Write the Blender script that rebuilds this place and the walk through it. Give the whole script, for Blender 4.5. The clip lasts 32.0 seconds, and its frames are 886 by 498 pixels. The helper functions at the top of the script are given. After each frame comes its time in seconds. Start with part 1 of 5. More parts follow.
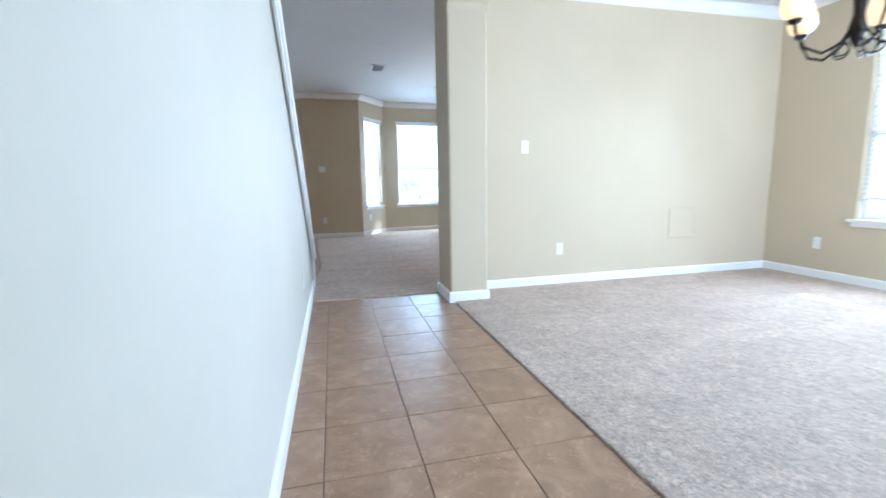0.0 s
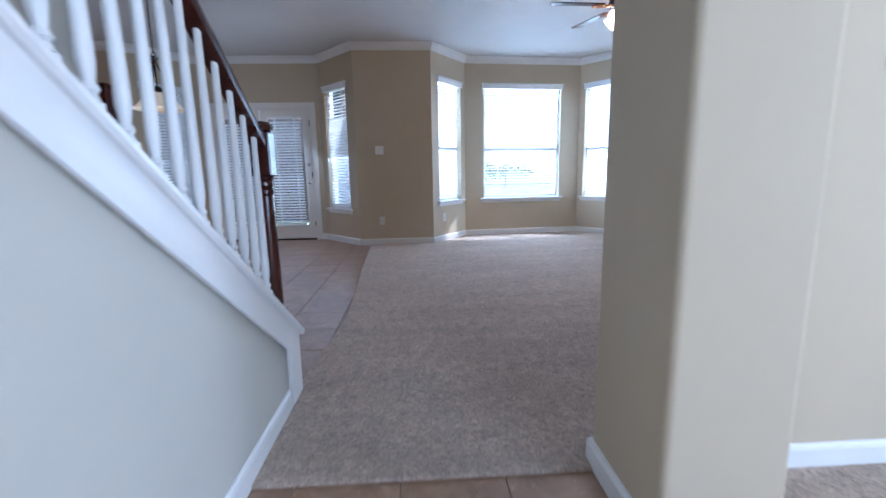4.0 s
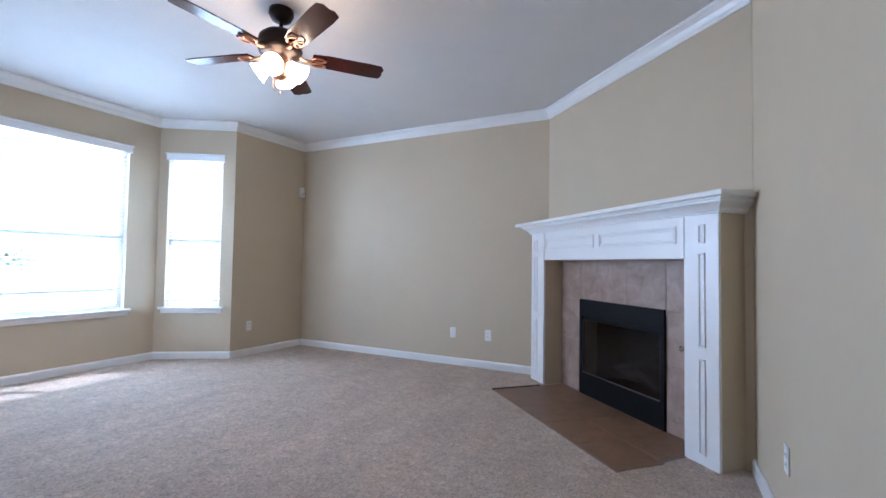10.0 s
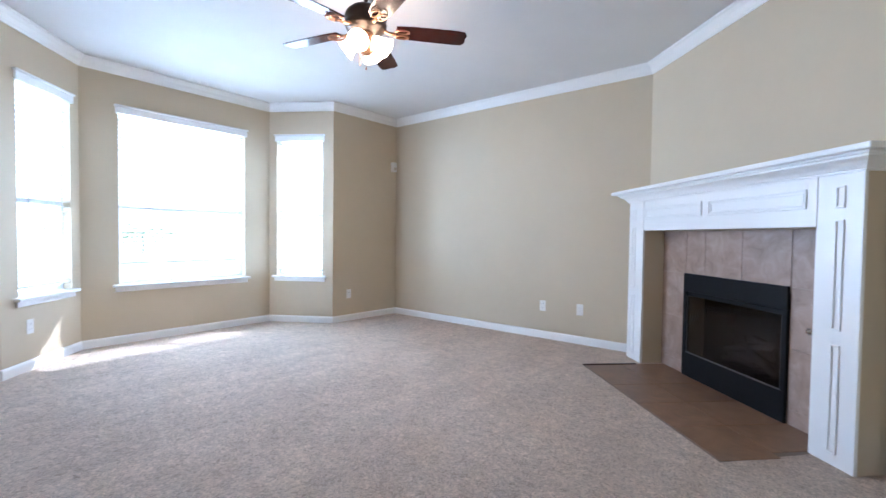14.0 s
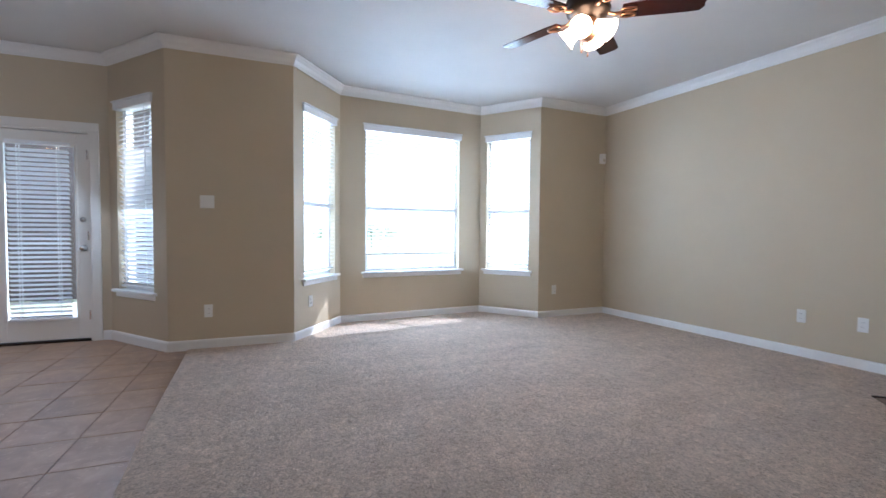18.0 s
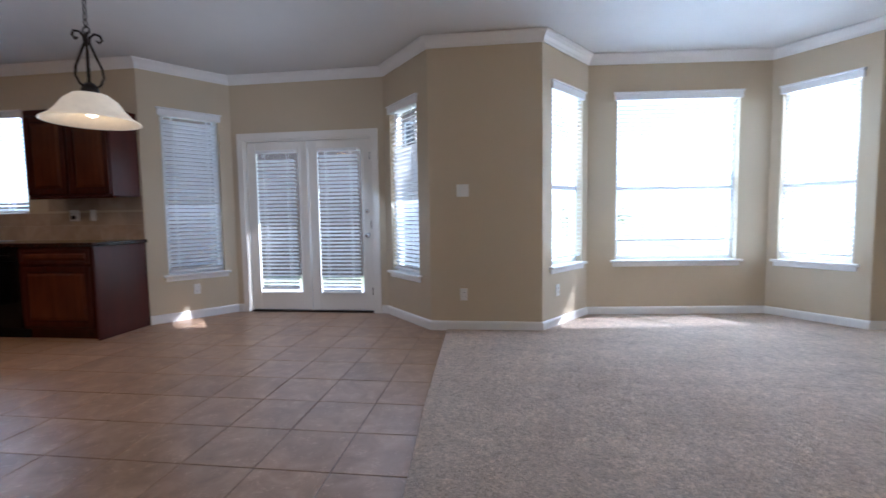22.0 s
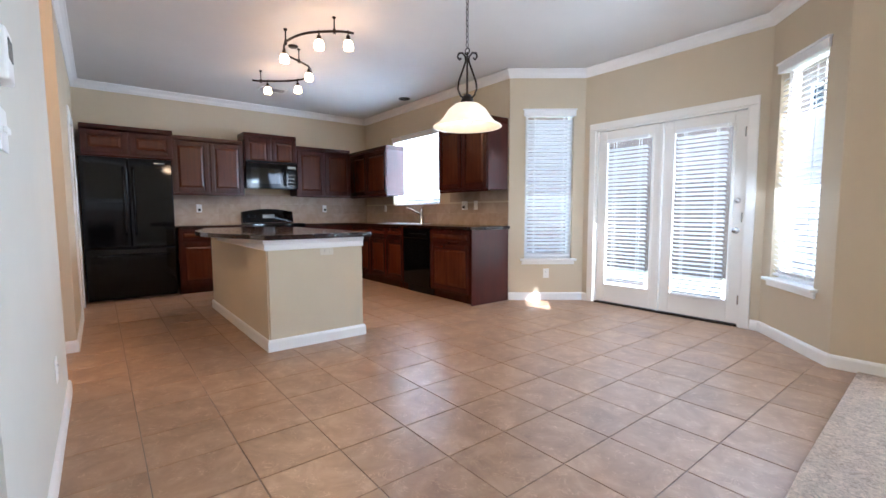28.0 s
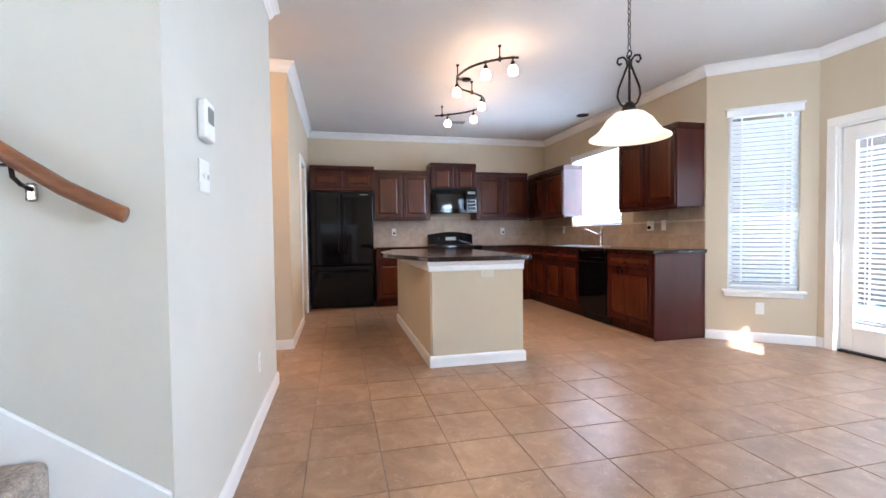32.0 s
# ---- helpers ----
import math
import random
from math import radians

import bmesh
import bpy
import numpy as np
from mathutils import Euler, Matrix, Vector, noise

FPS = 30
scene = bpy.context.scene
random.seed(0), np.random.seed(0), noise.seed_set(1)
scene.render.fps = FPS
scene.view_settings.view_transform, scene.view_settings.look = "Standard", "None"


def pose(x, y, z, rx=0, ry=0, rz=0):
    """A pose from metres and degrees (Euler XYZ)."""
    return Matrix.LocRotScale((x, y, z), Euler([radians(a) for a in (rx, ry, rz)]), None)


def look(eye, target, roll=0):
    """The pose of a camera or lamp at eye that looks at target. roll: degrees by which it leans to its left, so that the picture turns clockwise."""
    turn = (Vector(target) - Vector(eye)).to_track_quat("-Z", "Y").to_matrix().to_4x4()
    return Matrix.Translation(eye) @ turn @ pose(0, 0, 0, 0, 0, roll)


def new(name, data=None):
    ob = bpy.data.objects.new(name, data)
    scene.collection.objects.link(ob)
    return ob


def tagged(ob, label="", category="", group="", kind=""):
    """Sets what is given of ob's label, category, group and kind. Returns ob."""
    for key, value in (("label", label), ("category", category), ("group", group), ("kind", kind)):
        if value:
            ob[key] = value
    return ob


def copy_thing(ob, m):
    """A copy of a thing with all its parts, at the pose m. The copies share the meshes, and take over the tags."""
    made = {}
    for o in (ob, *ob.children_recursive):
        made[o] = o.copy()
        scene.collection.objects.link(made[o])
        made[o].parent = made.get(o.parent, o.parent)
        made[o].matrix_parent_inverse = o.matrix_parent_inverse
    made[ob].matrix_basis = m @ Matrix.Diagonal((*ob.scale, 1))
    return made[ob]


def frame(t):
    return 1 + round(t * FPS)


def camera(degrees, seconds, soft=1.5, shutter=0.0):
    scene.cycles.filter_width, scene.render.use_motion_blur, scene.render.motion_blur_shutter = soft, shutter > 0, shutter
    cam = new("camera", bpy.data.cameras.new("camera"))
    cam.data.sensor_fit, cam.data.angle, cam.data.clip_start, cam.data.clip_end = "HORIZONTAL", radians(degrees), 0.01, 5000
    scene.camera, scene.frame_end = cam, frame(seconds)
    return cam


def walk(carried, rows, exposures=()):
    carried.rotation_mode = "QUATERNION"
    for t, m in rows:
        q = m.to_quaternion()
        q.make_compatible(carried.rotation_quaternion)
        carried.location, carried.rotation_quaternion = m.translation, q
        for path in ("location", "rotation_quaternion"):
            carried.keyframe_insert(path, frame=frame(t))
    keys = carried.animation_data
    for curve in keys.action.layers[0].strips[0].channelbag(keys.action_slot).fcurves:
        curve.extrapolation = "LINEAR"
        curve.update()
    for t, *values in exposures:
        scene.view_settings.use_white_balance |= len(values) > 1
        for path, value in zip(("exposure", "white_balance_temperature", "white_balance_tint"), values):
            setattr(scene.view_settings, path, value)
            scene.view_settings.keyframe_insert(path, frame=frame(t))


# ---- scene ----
cam = camera(90.9, 32.0, 1.5, 0.5)
PATH = [
    (0, (0.369, 1.599, 1.004), (0.847, 3.519, 0.713), -1.0),
    (0.5, (0.475, 1.848, 0.965), (0.712, 3.806, 0.633), -1.2),
    (1, (0.568, 2.087, 0.976), (0.652, 4.04, 0.553), 0.0),
    (1.5, (0.61, 2.415, 0.982), (0.7, 4.377, 0.602), -1.9),
    (2, (0.655, 2.787, 0.956), (0.681, 4.749, 0.567), -2.8),
    (2.5, (0.755, 3.141, 0.949), (0.751, 5.097, 0.535), -0.5),
    (4.5, (0.71, 4.583, 1.028), (0.867, 6.552, 0.708), -1.0),
    (5, (0.704, 4.981, 1.012), (0.916, 6.946, 0.705), -0.1),
    (5.5, (0.841, 5.258, 1.026), (1.177, 7.208, 0.734), 0.9),
    (6, (0.826, 5.523, 1.044), (1.485, 7.395, 0.8), -0.2),
    (6.5, (0.846, 5.778, 1.059), (1.645, 7.608, 0.948), -0.6),
    (7, (0.856, 5.948, 1.109), (1.768, 7.728, 1.115), 1.1),
    (7.5, (0.82, 6.024, 1.121), (2.046, 7.603, 1.187), 0.9),
    (8, (0.827, 6.003, 1.139), (2.26, 7.396, 1.221), 0.5),
    (8.5, (0.803, 5.985, 1.144), (2.364, 7.233, 1.221), 1.0),
    (9, (0.793, 5.989, 1.138), (2.427, 7.141, 1.204), 1.4),
    (9.5, (0.805, 5.986, 1.13), (2.479, 7.08, 1.182), 1.2),
    (10, (0.824, 5.967, 1.135), (2.528, 7.012, 1.205), 0.9),
    (10.5, (0.842, 5.942, 1.138), (2.572, 6.943, 1.208), 0.9),
    (11, (0.863, 5.918, 1.132), (2.61, 6.891, 1.169), 1.0),
    (11.5, (0.876, 5.904, 1.131), (2.621, 6.88, 1.152), 1.2),
    (12, (0.888, 5.907, 1.117), (2.618, 6.909, 1.113), 1.1),
    (12.5, (0.898, 5.901, 1.122), (2.593, 6.961, 1.097), 1.0),
    (13, (0.907, 5.911, 1.125), (2.54, 7.065, 1.075), 0.6),
    (13.5, (0.903, 5.917, 1.124), (2.44, 7.197, 1.075), 0.7),
    (14, (0.888, 5.932, 1.121), (2.331, 7.316, 1.062), 0.7),
    (14.5, (0.877, 5.945, 1.118), (2.235, 7.412, 1.055), 0.8),
    (15, (0.868, 5.946, 1.12), (2.128, 7.498, 1.057), 0.6),
    (15.5, (0.862, 5.946, 1.121), (2.034, 7.566, 1.059), 0.5),
    (17.5, (0.783, 5.994, 1.103), (1.59, 7.822, 1.027), 0.5),
    (18, (0.754, 6.022, 1.082), (1.479, 7.885, 1.006), 0.5),
    (18.5, (0.744, 6.025, 1.097), (1.378, 7.92, 1.021), 0.6),
    (19, (0.729, 6.039, 1.105), (1.248, 7.969, 1.026), 0.5),
    (19.5, (0.72, 6.067, 1.069), (1.126, 8.023, 0.977), 0.8),
    (20, (0.696, 6.106, 1.092), (1.033, 8.074, 0.979), 0.9),
    (20.5, (0.667, 6.184, 1.093), (0.875, 8.17, 0.97), 0.6),
    (21, (0.627, 6.267, 1.021), (0.678, 8.264, 0.91), 0.4),
    (21.5, (0.574, 6.313, 1.016), (0.492, 8.308, 0.912), 0.1),
    (22, (0.534, 6.339, 1.089), (0.281, 8.317, 0.945), -0.9),
    (22.5, (0.554, 6.389, 1.097), (0.008, 8.309, 0.968), -0.9),
    (23, (0.561, 6.42, 1.082), (-0.249, 8.245, 0.957), -0.2),
    (23.5, (0.561, 6.421, 1.073), (-0.42, 8.159, 0.953), -0.9),
    (24, (0.558, 6.423, 1.063), (-0.531, 8.096, 0.954), -0.7),
    (24.5, (0.566, 6.43, 1.063), (-0.622, 8.035, 0.952), -1.1),
    (25, (0.579, 6.458, 1.068), (-0.669, 8.017, 0.953), -1.1),
    (25.5, (0.58, 6.473, 1.06), (-0.735, 7.975, 0.942), -1.1),
    (26, (0.576, 6.484, 1.063), (-0.802, 7.928, 0.939), -1.0),
    (26.5, (0.563, 6.482, 1.052), (-0.879, 7.862, 0.922), -0.3),
    (28.5, (0.533, 6.582, 1.082), (-1.084, 7.747, 0.916), -0.4),
    (29, (0.522, 6.617, 1.081), (-1.162, 7.684, 0.929), -0.4),
    (29.5, (0.519, 6.689, 1.083), (-1.234, 7.643, 0.953), -0.5),
    (30, (0.506, 6.729, 1.077), (-1.325, 7.529, 0.979), -0.3),
    (30.5, (0.499, 6.751, 1.086), (-1.388, 7.407, 0.998), -0.3),
    (31, (0.524, 6.771, 1.084), (-1.39, 7.348, 1.012), -0.5),
    (31.5, (0.561, 6.794, 1.086), (-1.378, 7.284, 1.024), -0.7),
    (32, (0.581, 6.827, 1.084), (-1.364, 7.29, 1.022), -0.7),
]
LIGHT = [(0.0, 1.78, 4950, 8), (1.0, 1.45, 4950, 8), (2.0, 1.25, 4900, 9), (2.5, 1.25, 4900, 10), (4.5, 1.55, 4750, 17), (6.0, 1.84, 4700, 18), (7.0, 1.86, 4700, 18), (9.0, 1.66, 4870, 17), (10.0, 1.79, 4870, 16), (11.0, 2.0, 4870, 15), (13.0, 2.27, 4900, 14), (16.0, 2.03, 5050, 14),
         (18.0, 1.68, 5150, 15), (19.0, 1.41, 5150, 16), (21.0, 1.51, 5150, 17), (23.0, 1.8, 5150, 16), (24.0, 2.2, 5200, 15), (26.0, 2.8, 5350, 14), (29.0, 2.93, 5300, 13), (32.0, 3.2, 5300, 13)]
walk(cam, [(t, look(eye, target, roll)) for t, eye, target, roll in PATH], LIGHT)
scene.view_settings.exposure = 0.0

# ---- world and sun ----
world = bpy.data.worlds.new("sky")
scene.world = world
world.use_nodes = True
wn = world.node_tree
sky = wn.nodes.new("ShaderNodeTexSky")
sky.sky_type = "NISHITA"
sky.sun_disc = False
SUN_AZ, SUN_EL = radians(82), radians(40.5)
sky.sun_elevation, sky.sun_rotation = SUN_EL, SUN_AZ
wn.nodes["Background"].inputs["Strength"].default_value = 0.15
wn.links.new(sky.outputs[0], wn.nodes["Background"].inputs["Color"])
sun = new("sun", bpy.data.lights.new("sun", "SUN"))
sun.data.energy, sun.data.angle, sun.data.color = 5.0, radians(0.6), (1.0, 0.95, 0.88)
sun_way = Vector((math.sin(SUN_AZ) * math.cos(SUN_EL), math.cos(SUN_AZ) * math.cos(SUN_EL), math.sin(SUN_EL)))
sun.matrix_world = look(sun_way * 30, (0, 0, 0))


def window_light(name, place, way, w, h, watts, tint=(0.79, 0.9, 1.0)):
    """The sky's light in a window's opening."""
    ob = new(name, bpy.data.lights.new(name, "AREA"))
    ob.data.shape, ob.data.size, ob.data.size_y, ob.data.energy = "RECTANGLE", w, h, watts
    ob.data.color = tint
    ob.matrix_world = look(place, Vector(place) + Vector(way))
    return ob


def track_spot(place, watts):
    """The lamp in a track light's head, shining down."""
    ob = new("spot", bpy.data.lights.new("spot", "SPOT"))
    ob.data.energy, ob.data.color, ob.data.spot_size, ob.data.spot_blend, ob.data.shadow_soft_size = watts, (1.0, 0.58, 0.27), radians(160), 1.0, 0.03
    ob.matrix_world = look(place, Vector(place) - Vector((0, 0.02, 1)))
    return ob


# ---- materials ----
def material(name):
    m = bpy.data.materials.new(name)
    m.use_nodes = True
    nt = m.node_tree
    return m, nt, nt.nodes["Principled BSDF"]


def tex_noise(nt, scale, detail=4, rough=0.6, stretch=None):
    n = nt.nodes.new("ShaderNodeTexNoise")
    n.inputs["Scale"].default_value, n.inputs["Detail"].default_value, n.inputs["Roughness"].default_value = scale, detail, rough
    co = nt.nodes.new("ShaderNodeTexCoord")
    if stretch:
        mp = nt.nodes.new("ShaderNodeMapping")
        mp.inputs["Scale"].default_value = stretch
        nt.links.new(co.outputs["Object"], mp.inputs["Vector"])
        nt.links.new(mp.outputs["Vector"], n.inputs["Vector"])
    else:
        nt.links.new(co.outputs["Object"], n.inputs["Vector"])
    return n


def ramp(nt, source, stops):
    r = nt.nodes.new("ShaderNodeValToRGB")
    els = r.color_ramp.elements
    while len(els) < len(stops):
        els.new(0.5)
    for e, (p, c) in zip(els, stops):
        e.position, e.color = p, (*c, 1)
    nt.links.new(source, r.inputs["Fac"])
    return r


def mixed(nt, a, b, fac, mode="MIX"):
    mx = nt.nodes.new("ShaderNodeMix")
    mx.data_type, mx.blend_type = "RGBA", mode
    mx.inputs["Factor"].default_value = fac
    nt.links.new(a, mx.inputs["A"])
    nt.links.new(b, mx.inputs["B"])
    return mx.outputs["Result"]


def bumped(nt, bsdf, source, strength, dist):
    b = nt.nodes.new("ShaderNodeBump")
    b.inputs["Strength"].default_value, b.inputs["Distance"].default_value = strength, dist
    nt.links.new(source, b.inputs["Height"])
    nt.links.new(b.outputs["Normal"], bsdf.inputs["Normal"])
    return b


def paint(name, col, rough=0.6, vary=0.04, grain=140, bump=0.25, dist=0.001, spec=0.5):
    """Painted or plastered surface: slight roller texture and broad unevenness."""
    m, nt, p = material(name)
    broad = tex_noise(nt, 1.3, 5, 0.65)
    lo = tuple(c * (1 - vary) for c in col)
    hi = tuple(min(1, c * (1 + vary)) for c in col)
    r = ramp(nt, broad.outputs["Fac"], [(0.3, lo), (0.7, hi)])
    nt.links.new(r.outputs["Color"], p.inputs["Base Color"])
    p.inputs["Roughness"].default_value = rough
    p.inputs["Specular IOR Level"].default_value = spec
    fine = tex_noise(nt, grain, 2, 0.5)
    bumped(nt, p, fine.outputs["Fac"], bump, dist)
    return m


def plain(name, col, rough=0.4, metal=0.0, grain=60, vary=0.08, bump=0.05, coat=0.0, spec=0.5):
    """Small hard things: colour with fine mottling and light scuffs in the gloss."""
    m, nt, p = material(name)
    n = tex_noise(nt, grain, 3, 0.6)
    r = ramp(nt, n.outputs["Fac"], [(0.3, tuple(c * (1 - vary) for c in col)), (0.7, tuple(min(1, c * (1 + vary)) for c in col))])
    nt.links.new(r.outputs["Color"], p.inputs["Base Color"])
    p.inputs["Metallic"].default_value = metal
    rr = nt.nodes.new("ShaderNodeMapRange")
    rr.inputs["To Min"].default_value, rr.inputs["To Max"].default_value = rough * 0.8, min(1, rough * 1.25)
    nt.links.new(n.outputs["Fac"], rr.inputs["Value"])
    nt.links.new(rr.outputs["Result"], p.inputs["Roughness"])
    p.inputs["Coat Weight"].default_value = coat
    p.inputs["Specular IOR Level"].default_value = spec
    bumped(nt, p, n.outputs["Fac"], bump, 0.001)
    return m


def wood(name, dark, light, rough=0.3, axis=2, scale=9.0, coat=0.4):
    """Stained wood with grain along one axis."""
    m, nt, p = material(name)
    st = [1.0, 1.0, 1.0]
    st[axis] = 0.07
    g = tex_noise(nt, scale * 3, 6, 0.65, st)
    broad = tex_noise(nt, 3.0, 3, 0.5)
    r = ramp(nt, g.outputs["Fac"], [(0.28, dark), (0.55, tuple((a + b) / 2 for a, b in zip(dark, light))), (0.78, light)])
    r2 = ramp(nt, broad.outputs["Fac"], [(0.3, (0.75, 0.75, 0.75)), (0.7, (1.0, 1.0, 1.0))])
    nt.links.new(mixed(nt, r.outputs["Color"], r2.outputs["Color"], 1.0, "MULTIPLY"), p.inputs["Base Color"])
    p.inputs["Roughness"].default_value, p.inputs["Coat Weight"].default_value = rough, coat
    p.inputs["Specular IOR Level"].default_value = 0.28
    p.inputs["Coat Roughness"].default_value = 0.15
    bumped(nt, p, g.outputs["Fac"], 0.03, 0.0004)
    return m


def tile_material(name, cols, rough=0.35, scale=5.0, vary=0.18, coat=0.0, veins=0.0):
    """Glazed ceramic with clouded colour; each piece a little different."""
    m, nt, p = material(name)
    info = nt.nodes.new("ShaderNodeObjectInfo")
    co = nt.nodes.new("ShaderNodeTexCoord")
    shift = nt.nodes.new("ShaderNodeVectorMath")
    shift.operation = "MULTIPLY_ADD"
    nt.links.new(info.outputs["Random"], shift.inputs[0])
    shift.inputs[1].default_value = (37.0, 21.0, 11.0)
    nt.links.new(co.outputs["Object"], shift.inputs[2])
    n = nt.nodes.new("ShaderNodeTexNoise")
    n.inputs["Scale"].default_value, n.inputs["Detail"].default_value, n.inputs["Roughness"].default_value, n.inputs["Distortion"].default_value = scale, 7, 0.62, 0.8
    nt.links.new(shift.outputs["Vector"], n.inputs["Vector"])
    r = ramp(nt, n.outputs["Fac"], [(0.25, cols[0]), (0.5, cols[1]), (0.75, cols[2])])
    tone = nt.nodes.new("ShaderNodeMapRange")
    tone.inputs["To Min"].default_value, tone.inputs["To Max"].default_value = 1 - vary / 2, 1 + vary / 2
    nt.links.new(info.outputs["Random"], tone.inputs["Value"])
    grey = nt.nodes.new("ShaderNodeCombineColor")
    for k in ("Red", "Green", "Blue"):
        nt.links.new(tone.outputs["Result"], grey.inputs[k])
    toned = mixed(nt, r.outputs["Color"], grey.outputs["Color"], 1.0, "MULTIPLY")
    if veins:
        # short pale veins scattered through the glaze
        wisp, patch = nt.nodes.new("ShaderNodeTexNoise"), nt.nodes.new("ShaderNodeTexNoise")
        wisp.inputs["Scale"].default_value, wisp.inputs["Detail"].default_value, wisp.inputs["Distortion"].default_value = 13, 3, 2.2
        patch.inputs["Scale"].default_value, patch.inputs["Detail"].default_value = 16, 3
        for w in (wisp, patch):
            nt.links.new(shift.outputs["Vector"], w.inputs["Vector"])
        line = ramp(nt, wisp.outputs["Fac"], [(0.47, (0, 0, 0)), (0.5, (1, 1, 1)), (0.53, (0, 0, 0))])
        area = ramp(nt, patch.outputs["Fac"], [(0.48, (0, 0, 0)), (0.62, (veins, veins, veins))])
        pale = nt.nodes.new("ShaderNodeRGB")
        pale.outputs[0].default_value = (*(min(1.0, c * 1.5) for c in cols[2]), 1)
        over = nt.nodes.new("ShaderNodeMix")
        over.data_type = "RGBA"
        nt.links.new(mixed(nt, line.outputs["Color"], area.outputs["Color"], 1.0, "MULTIPLY"), over.inputs["Factor"])
        nt.links.new(toned, over.inputs["A"])
        nt.links.new(pale.outputs[0], over.inputs["B"])
        toned = over.outputs["Result"]
    nt.links.new(toned, p.inputs["Base Color"])
    rr = nt.nodes.new("ShaderNodeMapRange")
    rr.inputs["To Min"].default_value, rr.inputs["To Max"].default_value = rough * 0.75, rough * 1.3
    nt.links.new(n.outputs["Fac"], rr.inputs["Value"])
    nt.links.new(rr.outputs["Result"], p.inputs["Roughness"])
    fine = nt.nodes.new("ShaderNodeTexNoise")
    fine.inputs["Scale"].default_value, fine.inputs["Detail"].default_value = 22, 5
    nt.links.new(shift.outputs["Vector"], fine.inputs["Vector"])
    bumped(nt, p, fine.outputs["Fac"], 0.12, 0.002)
    p.inputs["Coat Weight"].default_value = coat
    return m


def carpet_material(name, dark, light):
    m, nt, p = material(name)
    tuft = tex_noise(nt, 40, 6, 0.78)
    tuft.inputs["Distortion"].default_value = 1.6
    mid = tex_noise(nt, 15, 4, 0.65, (1.0, 0.5, 1.0))
    broad = tex_noise(nt, 2.6, 5, 0.65, (0.45, 1.3, 1.0))
    r = ramp(nt, tuft.outputs["Fac"], [(0.36, dark), (0.64, light)])
    r2 = ramp(nt, broad.outputs["Fac"], [(0.35, (0.84, 0.84, 0.84)), (0.65, (1, 1, 1))])
    r3 = ramp(nt, mid.outputs["Fac"], [(0.34, (0.87, 0.87, 0.87)), (0.6, (1, 1, 1))])
    a = mixed(nt, r.outputs["Color"], r2.outputs["Color"], 1.0, "MULTIPLY")
    nt.links.new(mixed(nt, a, r3.outputs["Color"], 1.0, "MULTIPLY"), p.inputs["Base Color"])
    p.inputs["Roughness"].default_value = 0.95
    p.inputs["Specular IOR Level"].default_value = 0.15
    p.inputs["Sheen Weight"].default_value = 0.08
    add = nt.nodes.new("ShaderNodeMath")
    add.operation = "ADD"
    nt.links.new(tuft.outputs["Fac"], add.inputs[0])
    nt.links.new(mid.outputs["Fac"], add.inputs[1])
    bumped(nt, p, add.outputs[0], 1.0, 0.016)
    return m


def granite_material(name):
    m, nt, p = material(name)
    a = tex_noise(nt, 45, 6, 0.7)
    v = nt.nodes.new("ShaderNodeTexVoronoi")
    v.inputs["Scale"].default_value = 60
    co = nt.nodes.new("ShaderNodeTexCoord")
    nt.links.new(co.outputs["Object"], v.inputs["Vector"])
    r = ramp(nt, a.outputs["Fac"], [(0.38, (0.006, 0.005, 0.005)), (0.56, (0.034, 0.013, 0.009)), (0.68, (0.085, 0.036, 0.024)), (0.8, (0.15, 0.12, 0.1))])
    r2 = ramp(nt, v.outputs["Distance"], [(0.1, (0.5, 0.5, 0.5)), (0.5, (1, 1, 1))])
    nt.links.new(mixed(nt, r.outputs["Color"], r2.outputs["Color"], 1.0, "MULTIPLY"), p.inputs["Base Color"])
    p.inputs["Roughness"].default_value = 0.1
    p.inputs["Specular IOR Level"].default_value = 0.3
    return m


def glow(name, col, strength, base):
    m, nt, p = material(name)
    n = tex_noise(nt, 30, 3)
    r = ramp(nt, n.outputs["Fac"], [(0.3, tuple(c * 0.9 for c in base)), (0.7, base)])
    nt.links.new(r.outputs["Color"], p.inputs["Base Color"])
    p.inputs["Emission Color"].default_value, p.inputs["Emission Strength"].default_value = (*col, 1), strength
    p.inputs["Roughness"].default_value = 0.35
    return m


def glass_material(name, tint=(0.93, 0.96, 0.96)):
    m, nt, p = material(name)
    nt.nodes.remove(p)
    clear, gloss, mix, fr = (nt.nodes.new(k) for k in ("ShaderNodeBsdfTransparent", "ShaderNodeBsdfGlossy", "ShaderNodeMixShader", "ShaderNodeFresnel"))
    clear.inputs["Color"].default_value = (*tint, 1)
    gloss.inputs["Roughness"].default_value = 0.02
    fr.inputs["IOR"].default_value = 1.35
    low = nt.nodes.new("ShaderNodeMath")
    low.operation = "MINIMUM"
    low.inputs[1].default_value = 0.07
    nt.links.new(fr.outputs[0], low.inputs[0])
    nt.links.new(low.outputs[0], mix.inputs[0])
    nt.links.new(clear.outputs[0], mix.inputs[1])
    nt.links.new(gloss.outputs[0], mix.inputs[2])
    nt.links.new(mix.outputs[0], nt.nodes["Material Output"].inputs["Surface"])
    return m


